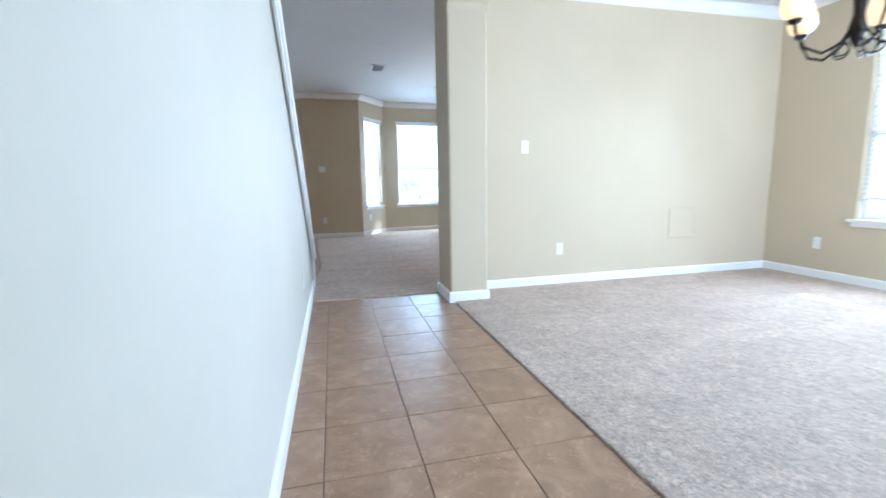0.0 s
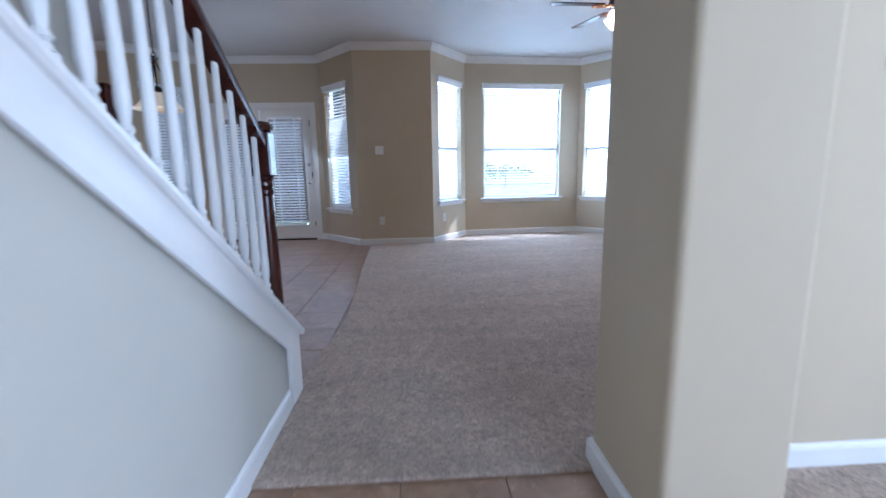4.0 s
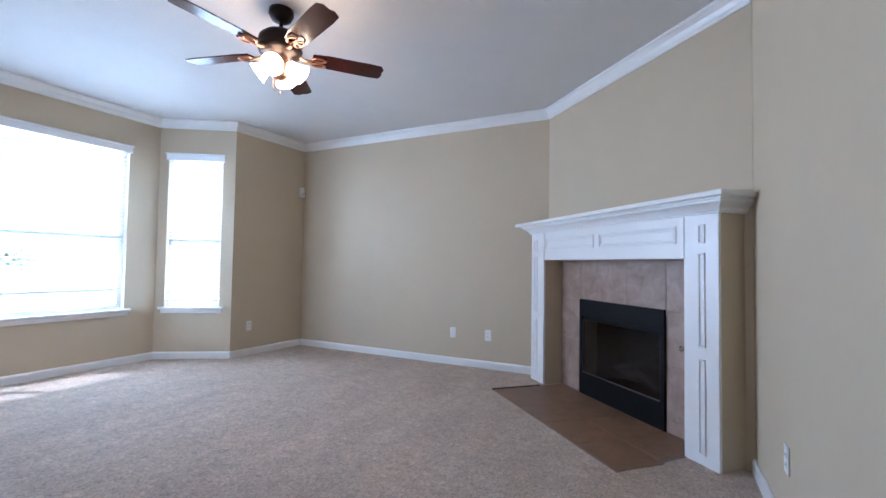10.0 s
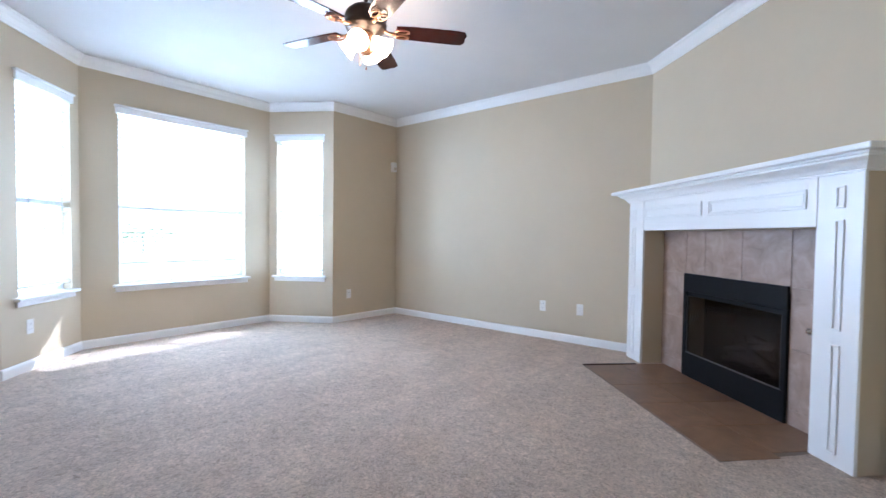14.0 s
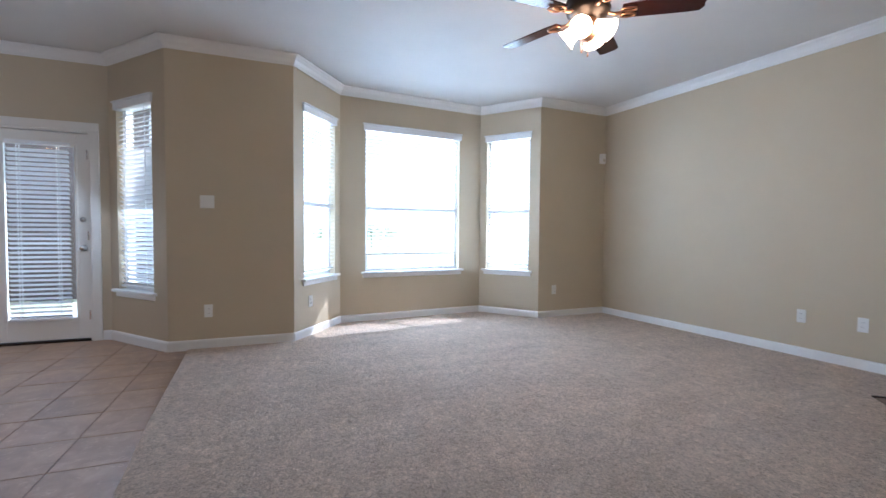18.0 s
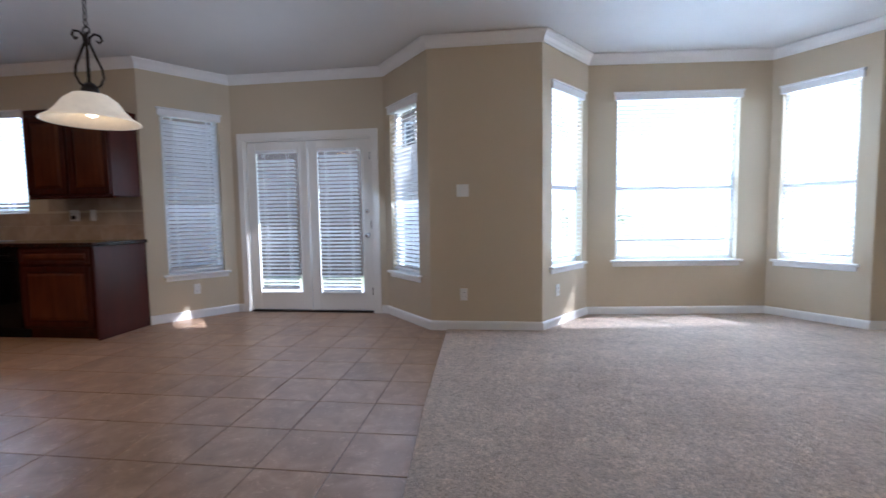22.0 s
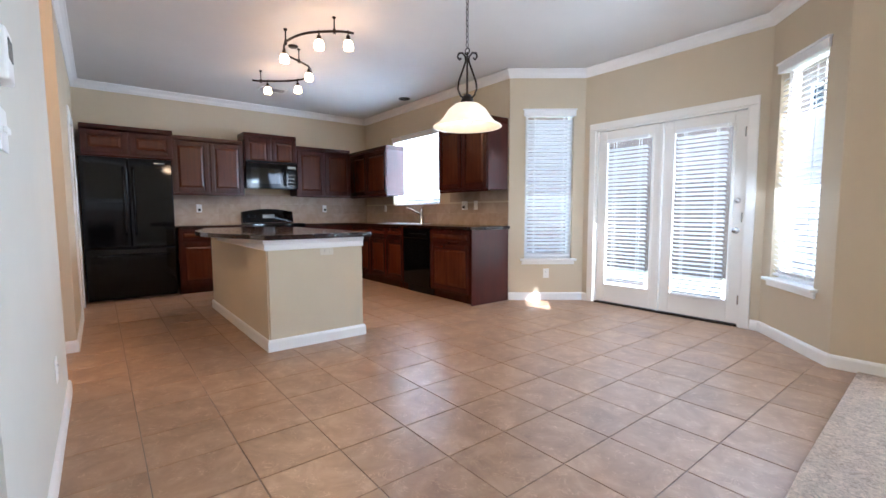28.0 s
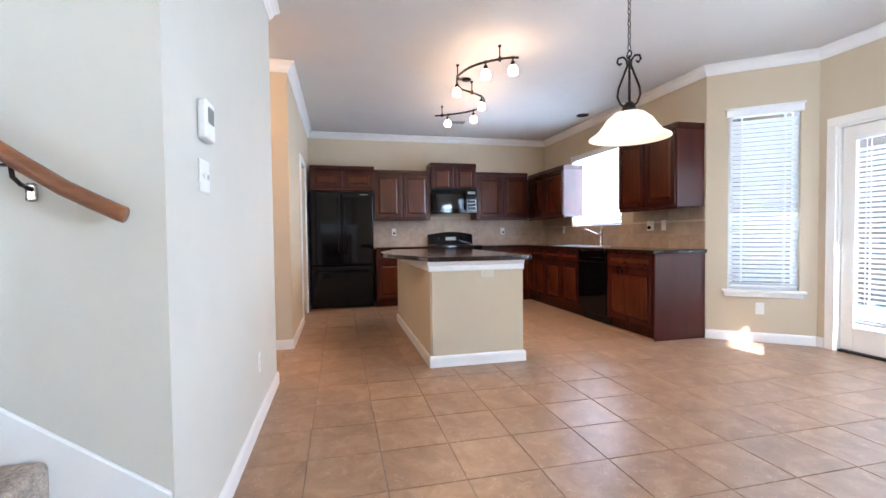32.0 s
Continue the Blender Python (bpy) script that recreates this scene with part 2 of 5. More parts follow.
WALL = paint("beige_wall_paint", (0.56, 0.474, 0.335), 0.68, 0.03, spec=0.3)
# the beige wall paint again, with cool daylight put into its colour
WALL_DAYLIT = paint("daylit_wall_paint", (0.58, 0.558, 0.485), 0.7, 0.03, spec=0.28)
CEIL = paint("white_ceiling_texture", (0.72, 0.705, 0.675), 0.8, 0.03, 60, 0.5, 0.003)
TRIM = paint("white_trim_enamel", (0.82, 0.81, 0.78), 0.32, 0.02, 90, 0.06)
TILE = tile_material("tan_floor_tile", [(0.215, 0.128, 0.073), (0.32, 0.2, 0.121), (0.43, 0.29, 0.186)], 0.36, 6.0, 0.11, 0.0, 0.5)
GROUT = paint("dark_grout", (0.22, 0.175, 0.145), 0.9, 0.15, 200, 0.5)
HEARTH = tile_material("brown_hearth_tile", [(0.15, 0.08, 0.043), (0.225, 0.128, 0.073), (0.3, 0.182, 0.108)], 0.4, 6.0, 0.14)
SURROUND = tile_material("taupe_surround_tile", [(0.22, 0.148, 0.105), (0.33, 0.235, 0.177), (0.43, 0.325, 0.255)], 0.4, 8.0, 0.08)
SPLASH = tile_material("stone_backsplash_tile", [(0.30, 0.22, 0.155), (0.38, 0.288, 0.207), (0.45, 0.36, 0.275)], 0.45, 6.0, 0.12)
CARPET = carpet_material("beige_cut_pile", (0.44, 0.345, 0.27), (0.94, 0.77, 0.615))
CHERRY = wood("cherry_cabinet_wood", (0.034, 0.0065, 0.004), (0.07, 0.0142, 0.007), 0.24, 2, 9.0, 0.0)
CHERRY_PANEL = wood("cherry_panel_veneer", (0.052, 0.0115, 0.0045), (0.12, 0.029, 0.0092), 0.26, 2, 8.0, 0.0)
CHERRY_SIDE = wood("cherry_side_panel", (0.05, 0.0068, 0.0045), (0.085, 0.0125, 0.008), 0.36, 2, 5.0, 0.12)
OAK = wood("stained_handrail_wood", (0.16, 0.055, 0.02), (0.36, 0.15, 0.06), 0.3, 1)
NEWEL = wood("dark_cherry_newel", (0.03, 0.008, 0.006), (0.1, 0.025, 0.016), 0.22, 2)
BLADE = wood("fan_blade_veneer", (0.022, 0.004, 0.003), (0.07, 0.009, 0.006), 0.25, 0, 9.0, 0.2)
GRANITE = granite_material("dark_granite")
BLACK = plain("black_appliance_enamel", (0.003, 0.003, 0.0035), 0.05, 0, 40, 0.2, 0.004, 0.0, 0.22)
BLACK_GLASS = plain("black_oven_glass", (0.006, 0.006, 0.007), 0.04)
MATT_BLACK = plain("matt_black_metal", (0.004, 0.004, 0.0045), 0.5, 0, 60, 0.1, 0.05, 0.0, 0.12)
SOOT = paint("firebox_brick_soot", (0.016, 0.014, 0.013), 0.9, 0.4, 30, 0.8, 0.01)
LOG = paint("charred_ceramic_log", (0.12, 0.105, 0.095), 0.95, 0.5, 20, 1.0, 0.02)
BRONZE = plain("oil_rubbed_bronze", (0.022, 0.015, 0.011), 0.4, 0.7)
BRONZE_EDGE = plain("worn_metal_edge", (0.2, 0.185, 0.165), 0.35, 1.0)
BRASS = plain("antique_bronze_scroll", (0.3, 0.16, 0.09), 0.35, 0.8)
CHROME = plain("brushed_nickel", (0.6, 0.59, 0.57), 0.22, 1.0)
STEEL = plain("stainless_sink_steel", (0.55, 0.55, 0.55), 0.3, 1.0)
PLASTIC = plain("white_switch_plastic", (0.8, 0.79, 0.75), 0.35, 0, 60, 0.02)
ALMOND = plain("almond_plastic", (0.62, 0.57, 0.46), 0.4, 0, 60, 0.02)
GREY_LCD = plain("grey_display", (0.2, 0.22, 0.2), 0.2)
DARK_SLOT = plain("dark_slot", (0.03, 0.03, 0.03), 0.6)
SLAT = plain("white_blind_slat", (0.84, 0.84, 0.83), 0.45, 0, 30, 0.02)
VINYL = plain("white_vinyl_frame", (0.82, 0.82, 0.81), 0.4, 0, 30, 0.02)
DOOR_PAINT = paint("cream_door_enamel", (0.8, 0.77, 0.7), 0.35, 0.02, 90, 0.08)
GLASS = glass_material("window_glass")
SMOKED = glass_material("smoked_fire_glass", (0.45, 0.43, 0.42))
SHADE = glow("alabaster_glass_shade", (1.0, 0.72, 0.4), 0.1, (0.88, 0.81, 0.67))
SHADE_SOFT = glow("amber_glass_shade", (1.0, 0.62, 0.3), 0.3, (0.85, 0.6, 0.35))
SHADE_WHITE = glow("frosted_glass_shade", (1.0, 0.66, 0.36), 11.0, (0.9, 0.87, 0.8))
PENDANT_BULB = glow("pendant_lamp_bulb", (1.0, 0.72, 0.42), 3.0, (0.9, 0.87, 0.8))
BULB = glow("track_lamp_glass", (1.0, 0.58, 0.28), 6.0, (0.9, 0.87, 0.8))
PASSAGE_GLASS = glow("passage_lamp_glass", (1.0, 0.56, 0.26), 12.0, (0.9, 0.87, 0.8))
VENT_GREY = plain("grey_vent_metal", (0.4, 0.4, 0.41), 0.5, 0.1)
FENCE = wood("weathered_fence_wood", (0.14, 0.1, 0.08), (0.26, 0.19, 0.155), 0.8, 2, 6.0, 0.0)
LAWN = paint("dry_lawn", (0.36, 0.36, 0.22), 0.95, 0.35, 30, 1.0, 0.02)
PATIO = paint("patio_concrete", (0.42, 0.4, 0.37), 0.85, 0.1, 60, 0.5, 0.003)
LEAF = paint("shrub_leaf", (0.12, 0.16, 0.06), 0.6, 0.4, 9, 0.2)
BRICK = paint("brown_brick", (0.2, 0.14, 0.115), 0.9, 0.25, 40, 0.6, 0.004)
SHINGLE = paint("grey_brown_shingle", (0.12, 0.1, 0.085), 0.9, 0.2, 40, 0.6, 0.004)
BARK = paint("tree_bark", (0.1, 0.075, 0.055), 0.9, 0.3, 20, 1.0, 0.01)


# ---- mesh helpers ----
def part(name, bm, mat, parent=None, label="", m=None, smooth=False):
    """Links a bmesh as one mesh object, under a thing or a part."""
    me = bpy.data.meshes.new(name)
    bmesh.ops.recalc_face_normals(bm, faces=bm.faces)
    if smooth:
        for f in bm.faces:
            f.smooth = True
    bm.to_mesh(me)
    bm.free()
    me.materials.append(mat)
    ob = new(name, me)
    if m is not None:
        ob.matrix_local = m
    if parent is not None:
        ob.parent = parent
    if label:
        ob["label"] = label
    return ob


def shared(name, mesh, parent, m):
    ob = new(name, mesh)
    ob.matrix_local = m
    ob.parent = parent
    return ob


def thing(name, m, label, category, group="", kind=""):
    e = new(name)
    e.empty_display_size = 0.1
    e.matrix_world = m
    return tagged(e, label, category, group, kind)


def add_box(bm, x0, y0, z0, x1, y1, z1, bev=0.0, seg=2):
    r = bmesh.ops.create_cube(bm, size=1.0)
    vs = r["verts"]
    for v in vs:
        v.co = Vector((x0 + (v.co.x + 0.5) * (x1 - x0), y0 + (v.co.y + 0.5) * (y1 - y0), z0 + (v.co.z + 0.5) * (z1 - z0)))
    if bev > 0:
        es = list({e for v in vs for e in v.link_edges})
        bmesh.ops.bevel(bm, geom=es, offset=bev, segments=seg, affect="EDGES", profile=0.5)
    return bm


def box(x0, y0, z0, x1, y1, z1, bev=0.0, seg=2):
    return add_box(bmesh.new(), x0, y0, z0, x1, y1, z1, bev, seg)


def prism(pts, z0, z1, bm=None):
    bm = bm or bmesh.new()
    lo = [bm.verts.new((x, y, z0)) for x, y in pts]
    hi = [bm.verts.new((x, y, z1)) for x, y in pts]
    n = len(pts)
    bm.faces.new(hi)
    bm.faces.new(lo[::-1])
    for i in range(n):
        bm.faces.new((lo[i], lo[(i + 1) % n], hi[(i + 1) % n], hi[i]))
    return bm


def lathe(profile, seg=24, bm=None, place=(0, 0, 0)):
    """Turned shape about z; profile of (radius, z)."""
    bm = bm or bmesh.new()
    ox, oy, oz = place
    rings = []
    for r, z in profile:
        if r < 1e-5:
            rings.append([bm.verts.new((ox, oy, oz + z))])
        else:
            rings.append([bm.verts.new((ox + r * math.cos(2 * math.pi * k / seg), oy + r * math.sin(2 * math.pi * k / seg), oz + z)) for k in range(seg)])
    for a, b in zip(rings, rings[1:]):
        for k in range(seg):
            j = (k + 1) % seg
            if len(a) == 1 and len(b) == 1:
                continue
            if len(a) == 1:
                bm.faces.new((a[0], b[k], b[j]))
            elif len(b) == 1:
                bm.faces.new((a[k], a[j], b[0]))
            else:
                bm.faces.new((a[k], a[j], b[j], b[k]))
    return bm


def tube(path, r, seg=10, bm=None, flat=1.0):
    """A round bar along points."""
    bm = bm or bmesh.new()
    pts = [Vector(p) for p in path]
    rings = []
    ref = Vector((0.13, 0.31, 0.94)).normalized()
    for i, p in enumerate(pts):
        d = (pts[min(i + 1, len(pts) - 1)] - pts[max(i - 1, 0)]).normalized()
        if abs(d.dot(ref)) > 0.97:
            ref = Vector((0.94, 0.2, 0.13)).normalized()
        a = d.cross(ref).normalized()
        b = d.cross(a).normalized()
        rings.append([bm.verts.new(p + a * r * math.cos(2 * math.pi * k / seg) + b * r * flat * math.sin(2 * math.pi * k / seg)) for k in range(seg)])
    for u, v in zip(rings, rings[1:]):
        for k in range(seg):
            bm.faces.new((u[k], u[(k + 1) % seg], v[(k + 1) % seg], v[k]))
    bm.faces.new(rings[0][::-1])
    bm.faces.new(rings[-1])
    return bm


def right_of(a, b):
    d = (Vector(b) - Vector(a)).normalized()
    return Vector((d.y, -d.x))


def mitre(pts, i, off, closed=False):
    """The point i of a line moved by off towards its right side."""
    n = len(pts)
    p = Vector(pts[i])
    prev = pts[i - 1] if i > 0 or closed else None
    nxt = pts[(i + 1) % n] if i < n - 1 or closed else None
    if prev is None:
        return p + right_of(pts[i], nxt) * off
    if nxt is None:
        return p + right_of(prev, pts[i]) * off
    a, b = right_of(prev, pts[i]), right_of(pts[i], nxt)
    return p + (a + b) * (off / (1 + a.dot(b)))


def sweep(pts, profile, closed=False):
    """A moulding along a floor line; profile of (distance into the room, z), closed."""
    bm = bmesh.new()
    n = len(pts)
    rings = []
    for i in range(n):
        ring = []
        for d, z in profile:
            q = mitre(pts, i, d, closed)
            ring.append(bm.verts.new((q.x, q.y, z)))
        rings.append(ring)
    k = len(profile)
    for i in range(n if closed else n - 1):
        a, b = rings[i], rings[(i + 1) % n]
        for j in range(k):
            bm.faces.new((a[j], a[(j + 1) % k], b[(j + 1) % k], b[j]))
    if not closed:
        bm.faces.new(rings[0])
        bm.faces.new(rings[-1][::-1])
    return bm


def wall_segment(pts, i, thick, height, holes=(), base=0.0):
    """Segment i of a line of walls, behind the line, with openings (s0, s1, z0, z1) along it."""
    bm = bmesh.new()
    a, b = Vector(pts[i]), Vector(pts[i + 1])
    length = (b - a).length
    d = (b - a) / length
    out = -right_of(a, b)
    ss = sorted({0.0, length, *[h[0] for h in holes], *[h[1] for h in holes]})
    zs = sorted({base, height, *[h[2] for h in holes], *[h[3] for h in holes]})
    ends = {0: mitre(pts, i, -thick), len(ss) - 1: mitre(pts, i + 1, -thick)}

    def solid(j, k):
        if j < 0 or k < 0 or j >= len(ss) - 1 or k >= len(zs) - 1:
            return False
        s, z = (ss[j] + ss[j + 1]) / 2, (zs[k] + zs[k + 1]) / 2
        return not any(h[0] < s < h[1] and h[2] < z < h[3] for h in holes)

    cache = {}

    def vert(j, k, back):
        key = (j, k, back)
        if key not in cache:
            q = a + d * ss[j]
            if back:
                q = ends.get(j, q + out * thick)
            cache[key] = bm.verts.new((q.x, q.y, zs[k]))
        return cache[key]

    for j in range(len(ss) - 1):
        for k in range(len(zs) - 1):
            if not solid(j, k):
                continue
            for back in (0, 1):
                bm.faces.new((vert(j, k, back), vert(j + 1, k, back), vert(j + 1, k + 1, back), vert(j, k + 1, back)))
            if not solid(j - 1, k):
                bm.faces.new((vert(j, k, 0), vert(j, k + 1, 0), vert(j, k + 1, 1), vert(j, k, 1)))
            if not solid(j + 1, k):
                bm.faces.new((vert(j + 1, k, 0), vert(j + 1, k + 1, 0), vert(j + 1, k + 1, 1), vert(j + 1, k, 1)))
            if not solid(j, k - 1):
                bm.faces.new((vert(j, k, 0), vert(j + 1, k, 0), vert(j + 1, k, 1), vert(j, k, 1)))
            if not solid(j, k + 1):
                bm.faces.new((vert(j, k + 1, 0), vert(j + 1, k + 1, 0), vert(j + 1, k + 1, 1), vert(j, k + 1, 1)))
    return bm


def wall_frame(a, b, s):
    """Local frame on a wall line: x along it (reversed), y into the room, z up; origin s metres from a."""
    a, b = Vector(a), Vector(b)
    d = (b - a).normalized()
    n = right_of(a, b)
    o = a + d * s
    return Matrix(((-d.x, n.x, 0, o.x), (-d.y, n.y, 0, o.y), (0, 0, 1, 0), (0, 0, 0, 1)))


# ---- plan ----
ZC = 2.755
YN, XW = 10.47, -6.69
SX = -0.78
LINE = [(SX, 0.0), (SX, 6.36), (-2.82, 6.36), (-2.82, 4.60), (-3.86, 4.60), (-3.86, 6.37), (XW, 6.37), (XW, YN), (-3.13, YN),
        (-2.57, 11.18), (-0.73, 11.18), (-0.12, YN), (0.94, 10.48), (1.48, 11.20), (3.36, 11.36), (3.87, 10.70), (4.92, 10.74), (5.205, 7.38), (5.36, 5.5)]
FPA, FPB = (5.205, 7.38), (3.81, 5.76)
PILX = 1.31
SOUTH_W, SOUTH_E = (PILX, 5.55), (5.4, 5.89)
DINY = 5.46
EASTD = 5.08
SEAM = [(0.03, 10.50), (0.10, 8.8), (0.16, 7.9), (0.19, 7.2), (0.12, 6.20)]
STAIR_Y, SLOPE, RUN = 6.80, 0.72, 0.72

names = ["wall_stair", "wall_thermostat", "wall_passage_east", "wall_passage_end", "wall_passage_west", "wall_pantry", "wall_kitchen_west",
         "wall_kitchen_north", "wall_nook_west", "wall_nook_north", "wall_nook_east", "wall_north", "wall_bay_west", "wall_bay_north",
         "wall_bay_east", "wall_corner_north", "wall_east", "wall_chimney"]
WIN = {8: (0.19, 0.77, 0.51, 2.27), 10: (0.14, 0.73, 0.51, 2.27), 12: (0.17, 0.78, 0.60, 2.33), 13: (0.30, 1.57, 0.60, 2.34), 14: (0.10, 0.70, 0.60, 2.34), 7: (0.95, 2.19, 1.18, 2.27)}
DOOR_S = (0.14, 1.70)
holes = {k: [v] for k, v in WIN.items()}
holes[9] = [(DOOR_S[0], DOOR_S[1], 0.0, 2.03)]
holes[5] = [(1.25, 2.03, 0.0, 2.05)]
# stair and thermostat walls take the copy paled as by daylight
labels = {0: "painted wall beside the carpeted stairs, colour paled as by daylight", 1: "painted wall with thermostat and switch plate, colour paled as by daylight"}
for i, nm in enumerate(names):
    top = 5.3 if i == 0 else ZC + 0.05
    ob = part(nm, wall_segment(LINE, i, 0.15, top, holes.get(i, ())), WALL_DAYLIT if i in (0, 1) else WALL)
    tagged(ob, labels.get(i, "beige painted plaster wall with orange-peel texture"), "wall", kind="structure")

# the wall between living and dining room, with the rounded pillar at its end
bm = prism([(PILX, 5.125), (1.645, 5.125), (1.645, DINY), (5.4, DINY), SOUTH_E, SOUTH_W], 0, ZC + 0.05)
es = [e for e in bm.edges if abs(e.verts[0].co.z - e.verts[1].co.z) > 1 and (e.verts[0].co.x < 1.4 or e.verts[0].co.y < 5.2)]
bmesh.ops.bevel(bm, geom=es, offset=0.02, segments=4, affect="EDGES", profile=0.5)
tagged(part("wall_south", bm, WALL), "beige dividing wall ending in a bullnosed pillar", "wall", kind="structure")
# fireplace corner wall with the firebox opening
FPL = [FPA, FPB]
FP_LEN = (Vector(FPB) - Vector(FPA)).length
tagged(part("wall_fireplace", wall_segment(FPL, 0, 0.12, ZC + 0.05, [(FP_LEN - 1.52, FP_LEN - 0.61, 0.0, 0.80)]), WALL), "beige corner wall behind the fireplace", "wall", kind="structure")
# dining room and entry shell
DIN = [(EASTD, DINY), (EASTD, 0.0), (SX, 0.0)]
tagged(part("wall_dining_east", wall_segment(DIN, 0, 0.15, ZC + 0.05, [(0.86, 2.68, 0.62, 2.36)]), WALL), "beige dining room wall with a wide window", "wall", kind="structure")
# the opening is for the added front window
tagged(part("wall_entry", wall_segment(DIN, 1, 0.15, 5.3, [(0.9, 2.7, 0.62, 2.36)]), WALL), "plain beige entry wall", "wall", kind="structure")
# arched header between entry hall and dining room
bm = bmesh.new()
pts = [(5.13, 2.34)]
for k in range(0, 9):
    a = radians(90 * k / 8)
    pts.append((5.13 - 0.35 + 0.35 * math.cos(a), 2.34 + 0.20 * math.sin(a)))
pts += [(1.0 + 0.35, 2.54)]
for k in range(1, 9):
    a = radians(90 + 90 * k / 8)
    pts.append((1.35 + 0.35 * math.cos(a), 2.34 + 0.20 * math.sin(a)))
pts += [(1.0, ZC), (5.13, ZC)]
fa = [bm.verts.new((PILX + 0.002, y, z)) for y, z in pts]
fb = [bm.verts.new((1.643, y, z)) for y, z in pts]
bm.faces.new(fa)
bm.faces.new(fb[::-1])
for k in range(len(pts)):
    j = (k + 1) % len(pts)
    bm.faces.new((fa[k], fa[j], fb[j], fb[k]))
tagged(part("wall_arch", bm, WALL), "beige arched header over the dining room opening", "wall", kind="structure")
tagged(part("wall_arch_end", box(PILX, 0.0, 0, 1.643, 0.998, ZC), WALL), "beige pillar at the end of the dining arch", "wall", kind="structure")

# ceilings: living, kitchen and hall; the stairwell is open to the storey above
bm = bmesh.new()
prism([(SX, 6.05), (5.5, 6.05), (5.34, 7.42), (5.06, 10.88), (3.93, 10.84), (3.44, 11.5), (1.40, 11.34), (0.87, 10.62), (-0.05, 10.62),
       (-0.66, 11.32), (-2.64, 11.32), (-3.2, 10.62), (-6.85, 10.62), (-6.85, 6.36), (SX, 6.36)], ZC, ZC + 0.2, bm)
add_box(bm, 0.12, -0.15, ZC, 5.5, 6.05, ZC + 0.2)
add_box(bm, -4.05, 4.4, ZC, -2.65, 6.36, ZC + 0.2)
tagged(part("ceiling", bm, CEIL), "white lightly textured plaster ceiling", "ceiling", kind="structure")
tagged(part("ceiling_upper", box(-1.0, -0.15, 5.3, 0.4, 6.3, 5.45), CEIL), "white ceiling high above the stairs", "ceiling", kind="structure")
bm = bmesh.new()
add_box(bm, 0.12, -0.15, ZC + 0.2, 0.27, 6.2, 5.3)
add_box(bm, SX, 6.05, ZC + 0.2, 0.12, 6.2, 5.3)
tagged(part("wall_stairwell_upper", bm, WALL), "pale wall of the stairwell above the hall", "wall", kind="structure")

# ground under everything, tile bed and carpets
tagged(part("ground", box(-400, -400, -0.40, 400, 400, -0.18), LAWN), "dry pale lawn around the house", "ground", kind="structure")
tagged(part("patio", box(-4.5, 11.5, -0.18, 1.4, 13.6, -0.06, 0.01), PATIO), "pale concrete patio behind the house", "patio", kind="structure")
tagged(part("foundation", box(-6.9, -0.2, -0.2, 5.3, 11.52, -0.0045), GROUT), "grey floor slab under the tiles", "floor", kind="structure")


def carpet(name, pts, label, top=0.012):
    bm = prism(pts, -0.010, top)
    es = [e for e in bm.edges if e.verts[0].co.z > 0 and e.verts[1].co.z > 0]
    bmesh.ops.bevel(bm, geom=es, offset=0.008, segments=2, affect="EDGES", profile=0.5)
    return tagged(part(name, bm, CARPET), label, "carpet", kind="structure")


carpet("carpet_living", [(0.118, 5.50), (PILX + 0.01, 5.50), (PILX + 0.01, 5.57), (3.83, 5.77), (5.23, 7.39), (4.95, 10.77), (3.89, 10.73), (3.37, 11.39),
                         (1.47, 11.23), (0.93, 10.51), *SEAM], "beige cut-pile carpet with vacuum marks in the living room")
carpet("carpet_dining", [(1.345, 0.0), (5.10, 0.0), (5.10, DINY + 0.02), (1.63, DINY + 0.02), (1.63, 5.14), (1.345, 5.14)], "beige cut-pile carpet in the dining room")

# crown mouldings and baseboards
CROWN = [(0.0, ZC - 0.1), (0.01, ZC - 0.1), (0.014, ZC - 0.088), (0.024, ZC - 0.076), (0.036, ZC - 0.048), (0.06, ZC - 0.024), (0.07, ZC - 0.02), (0.074, ZC - 0.004), (0.0, ZC - 0.004)]
BASE = [(0.0, 0.0), (0.015, 0.0), (0.015, 0.073), (0.011, 0.085), (0.006, 0.091), (0.0, 0.093)]


def trim(name, pts, prof, label, closed=False):
    return tagged(part(name, sweep(pts, prof, closed), TRIM), label, "moulding", kind="structure")


trim("trim_crown", LINE[1:17] + [FPA, FPB, SOUTH_W], CROWN, "white crown moulding along the ceiling")
trim("trim_crown", [(1.645, 5.13), (1.645, DINY), (EASTD, DINY), (EASTD, 0.0)], CROWN, "white crown moulding in the dining room")


def along(i, s):
    a, b = Vector(LINE[i]), Vector(LINE[i + 1])
    return tuple(a + (b - a).normalized() * s)


trim("baseboard", [LINE[1], LINE[2], LINE[3], LINE[4], LINE[5], along(5, 1.18)], BASE, "white baseboard along the passage")
trim("baseboard", [LINE[8], LINE[9], along(9, 0.07)], BASE, "white baseboard under the nook window")
trim("baseboard", [along(9, 1.77), *LINE[10:17], FPA], BASE, "white baseboard along the living room")
trim("baseboard", [FPB, SOUTH_W, (PILX, 5.125), (1.645, 5.125), (1.645, DINY), (EASTD, DINY), (EASTD, 0.0)], BASE, "white baseboard round the pillar and dining room")
trim("baseboard", [(0.136, 0.0), (0.136, 5.99)], BASE, "white baseboard along the entry hall")

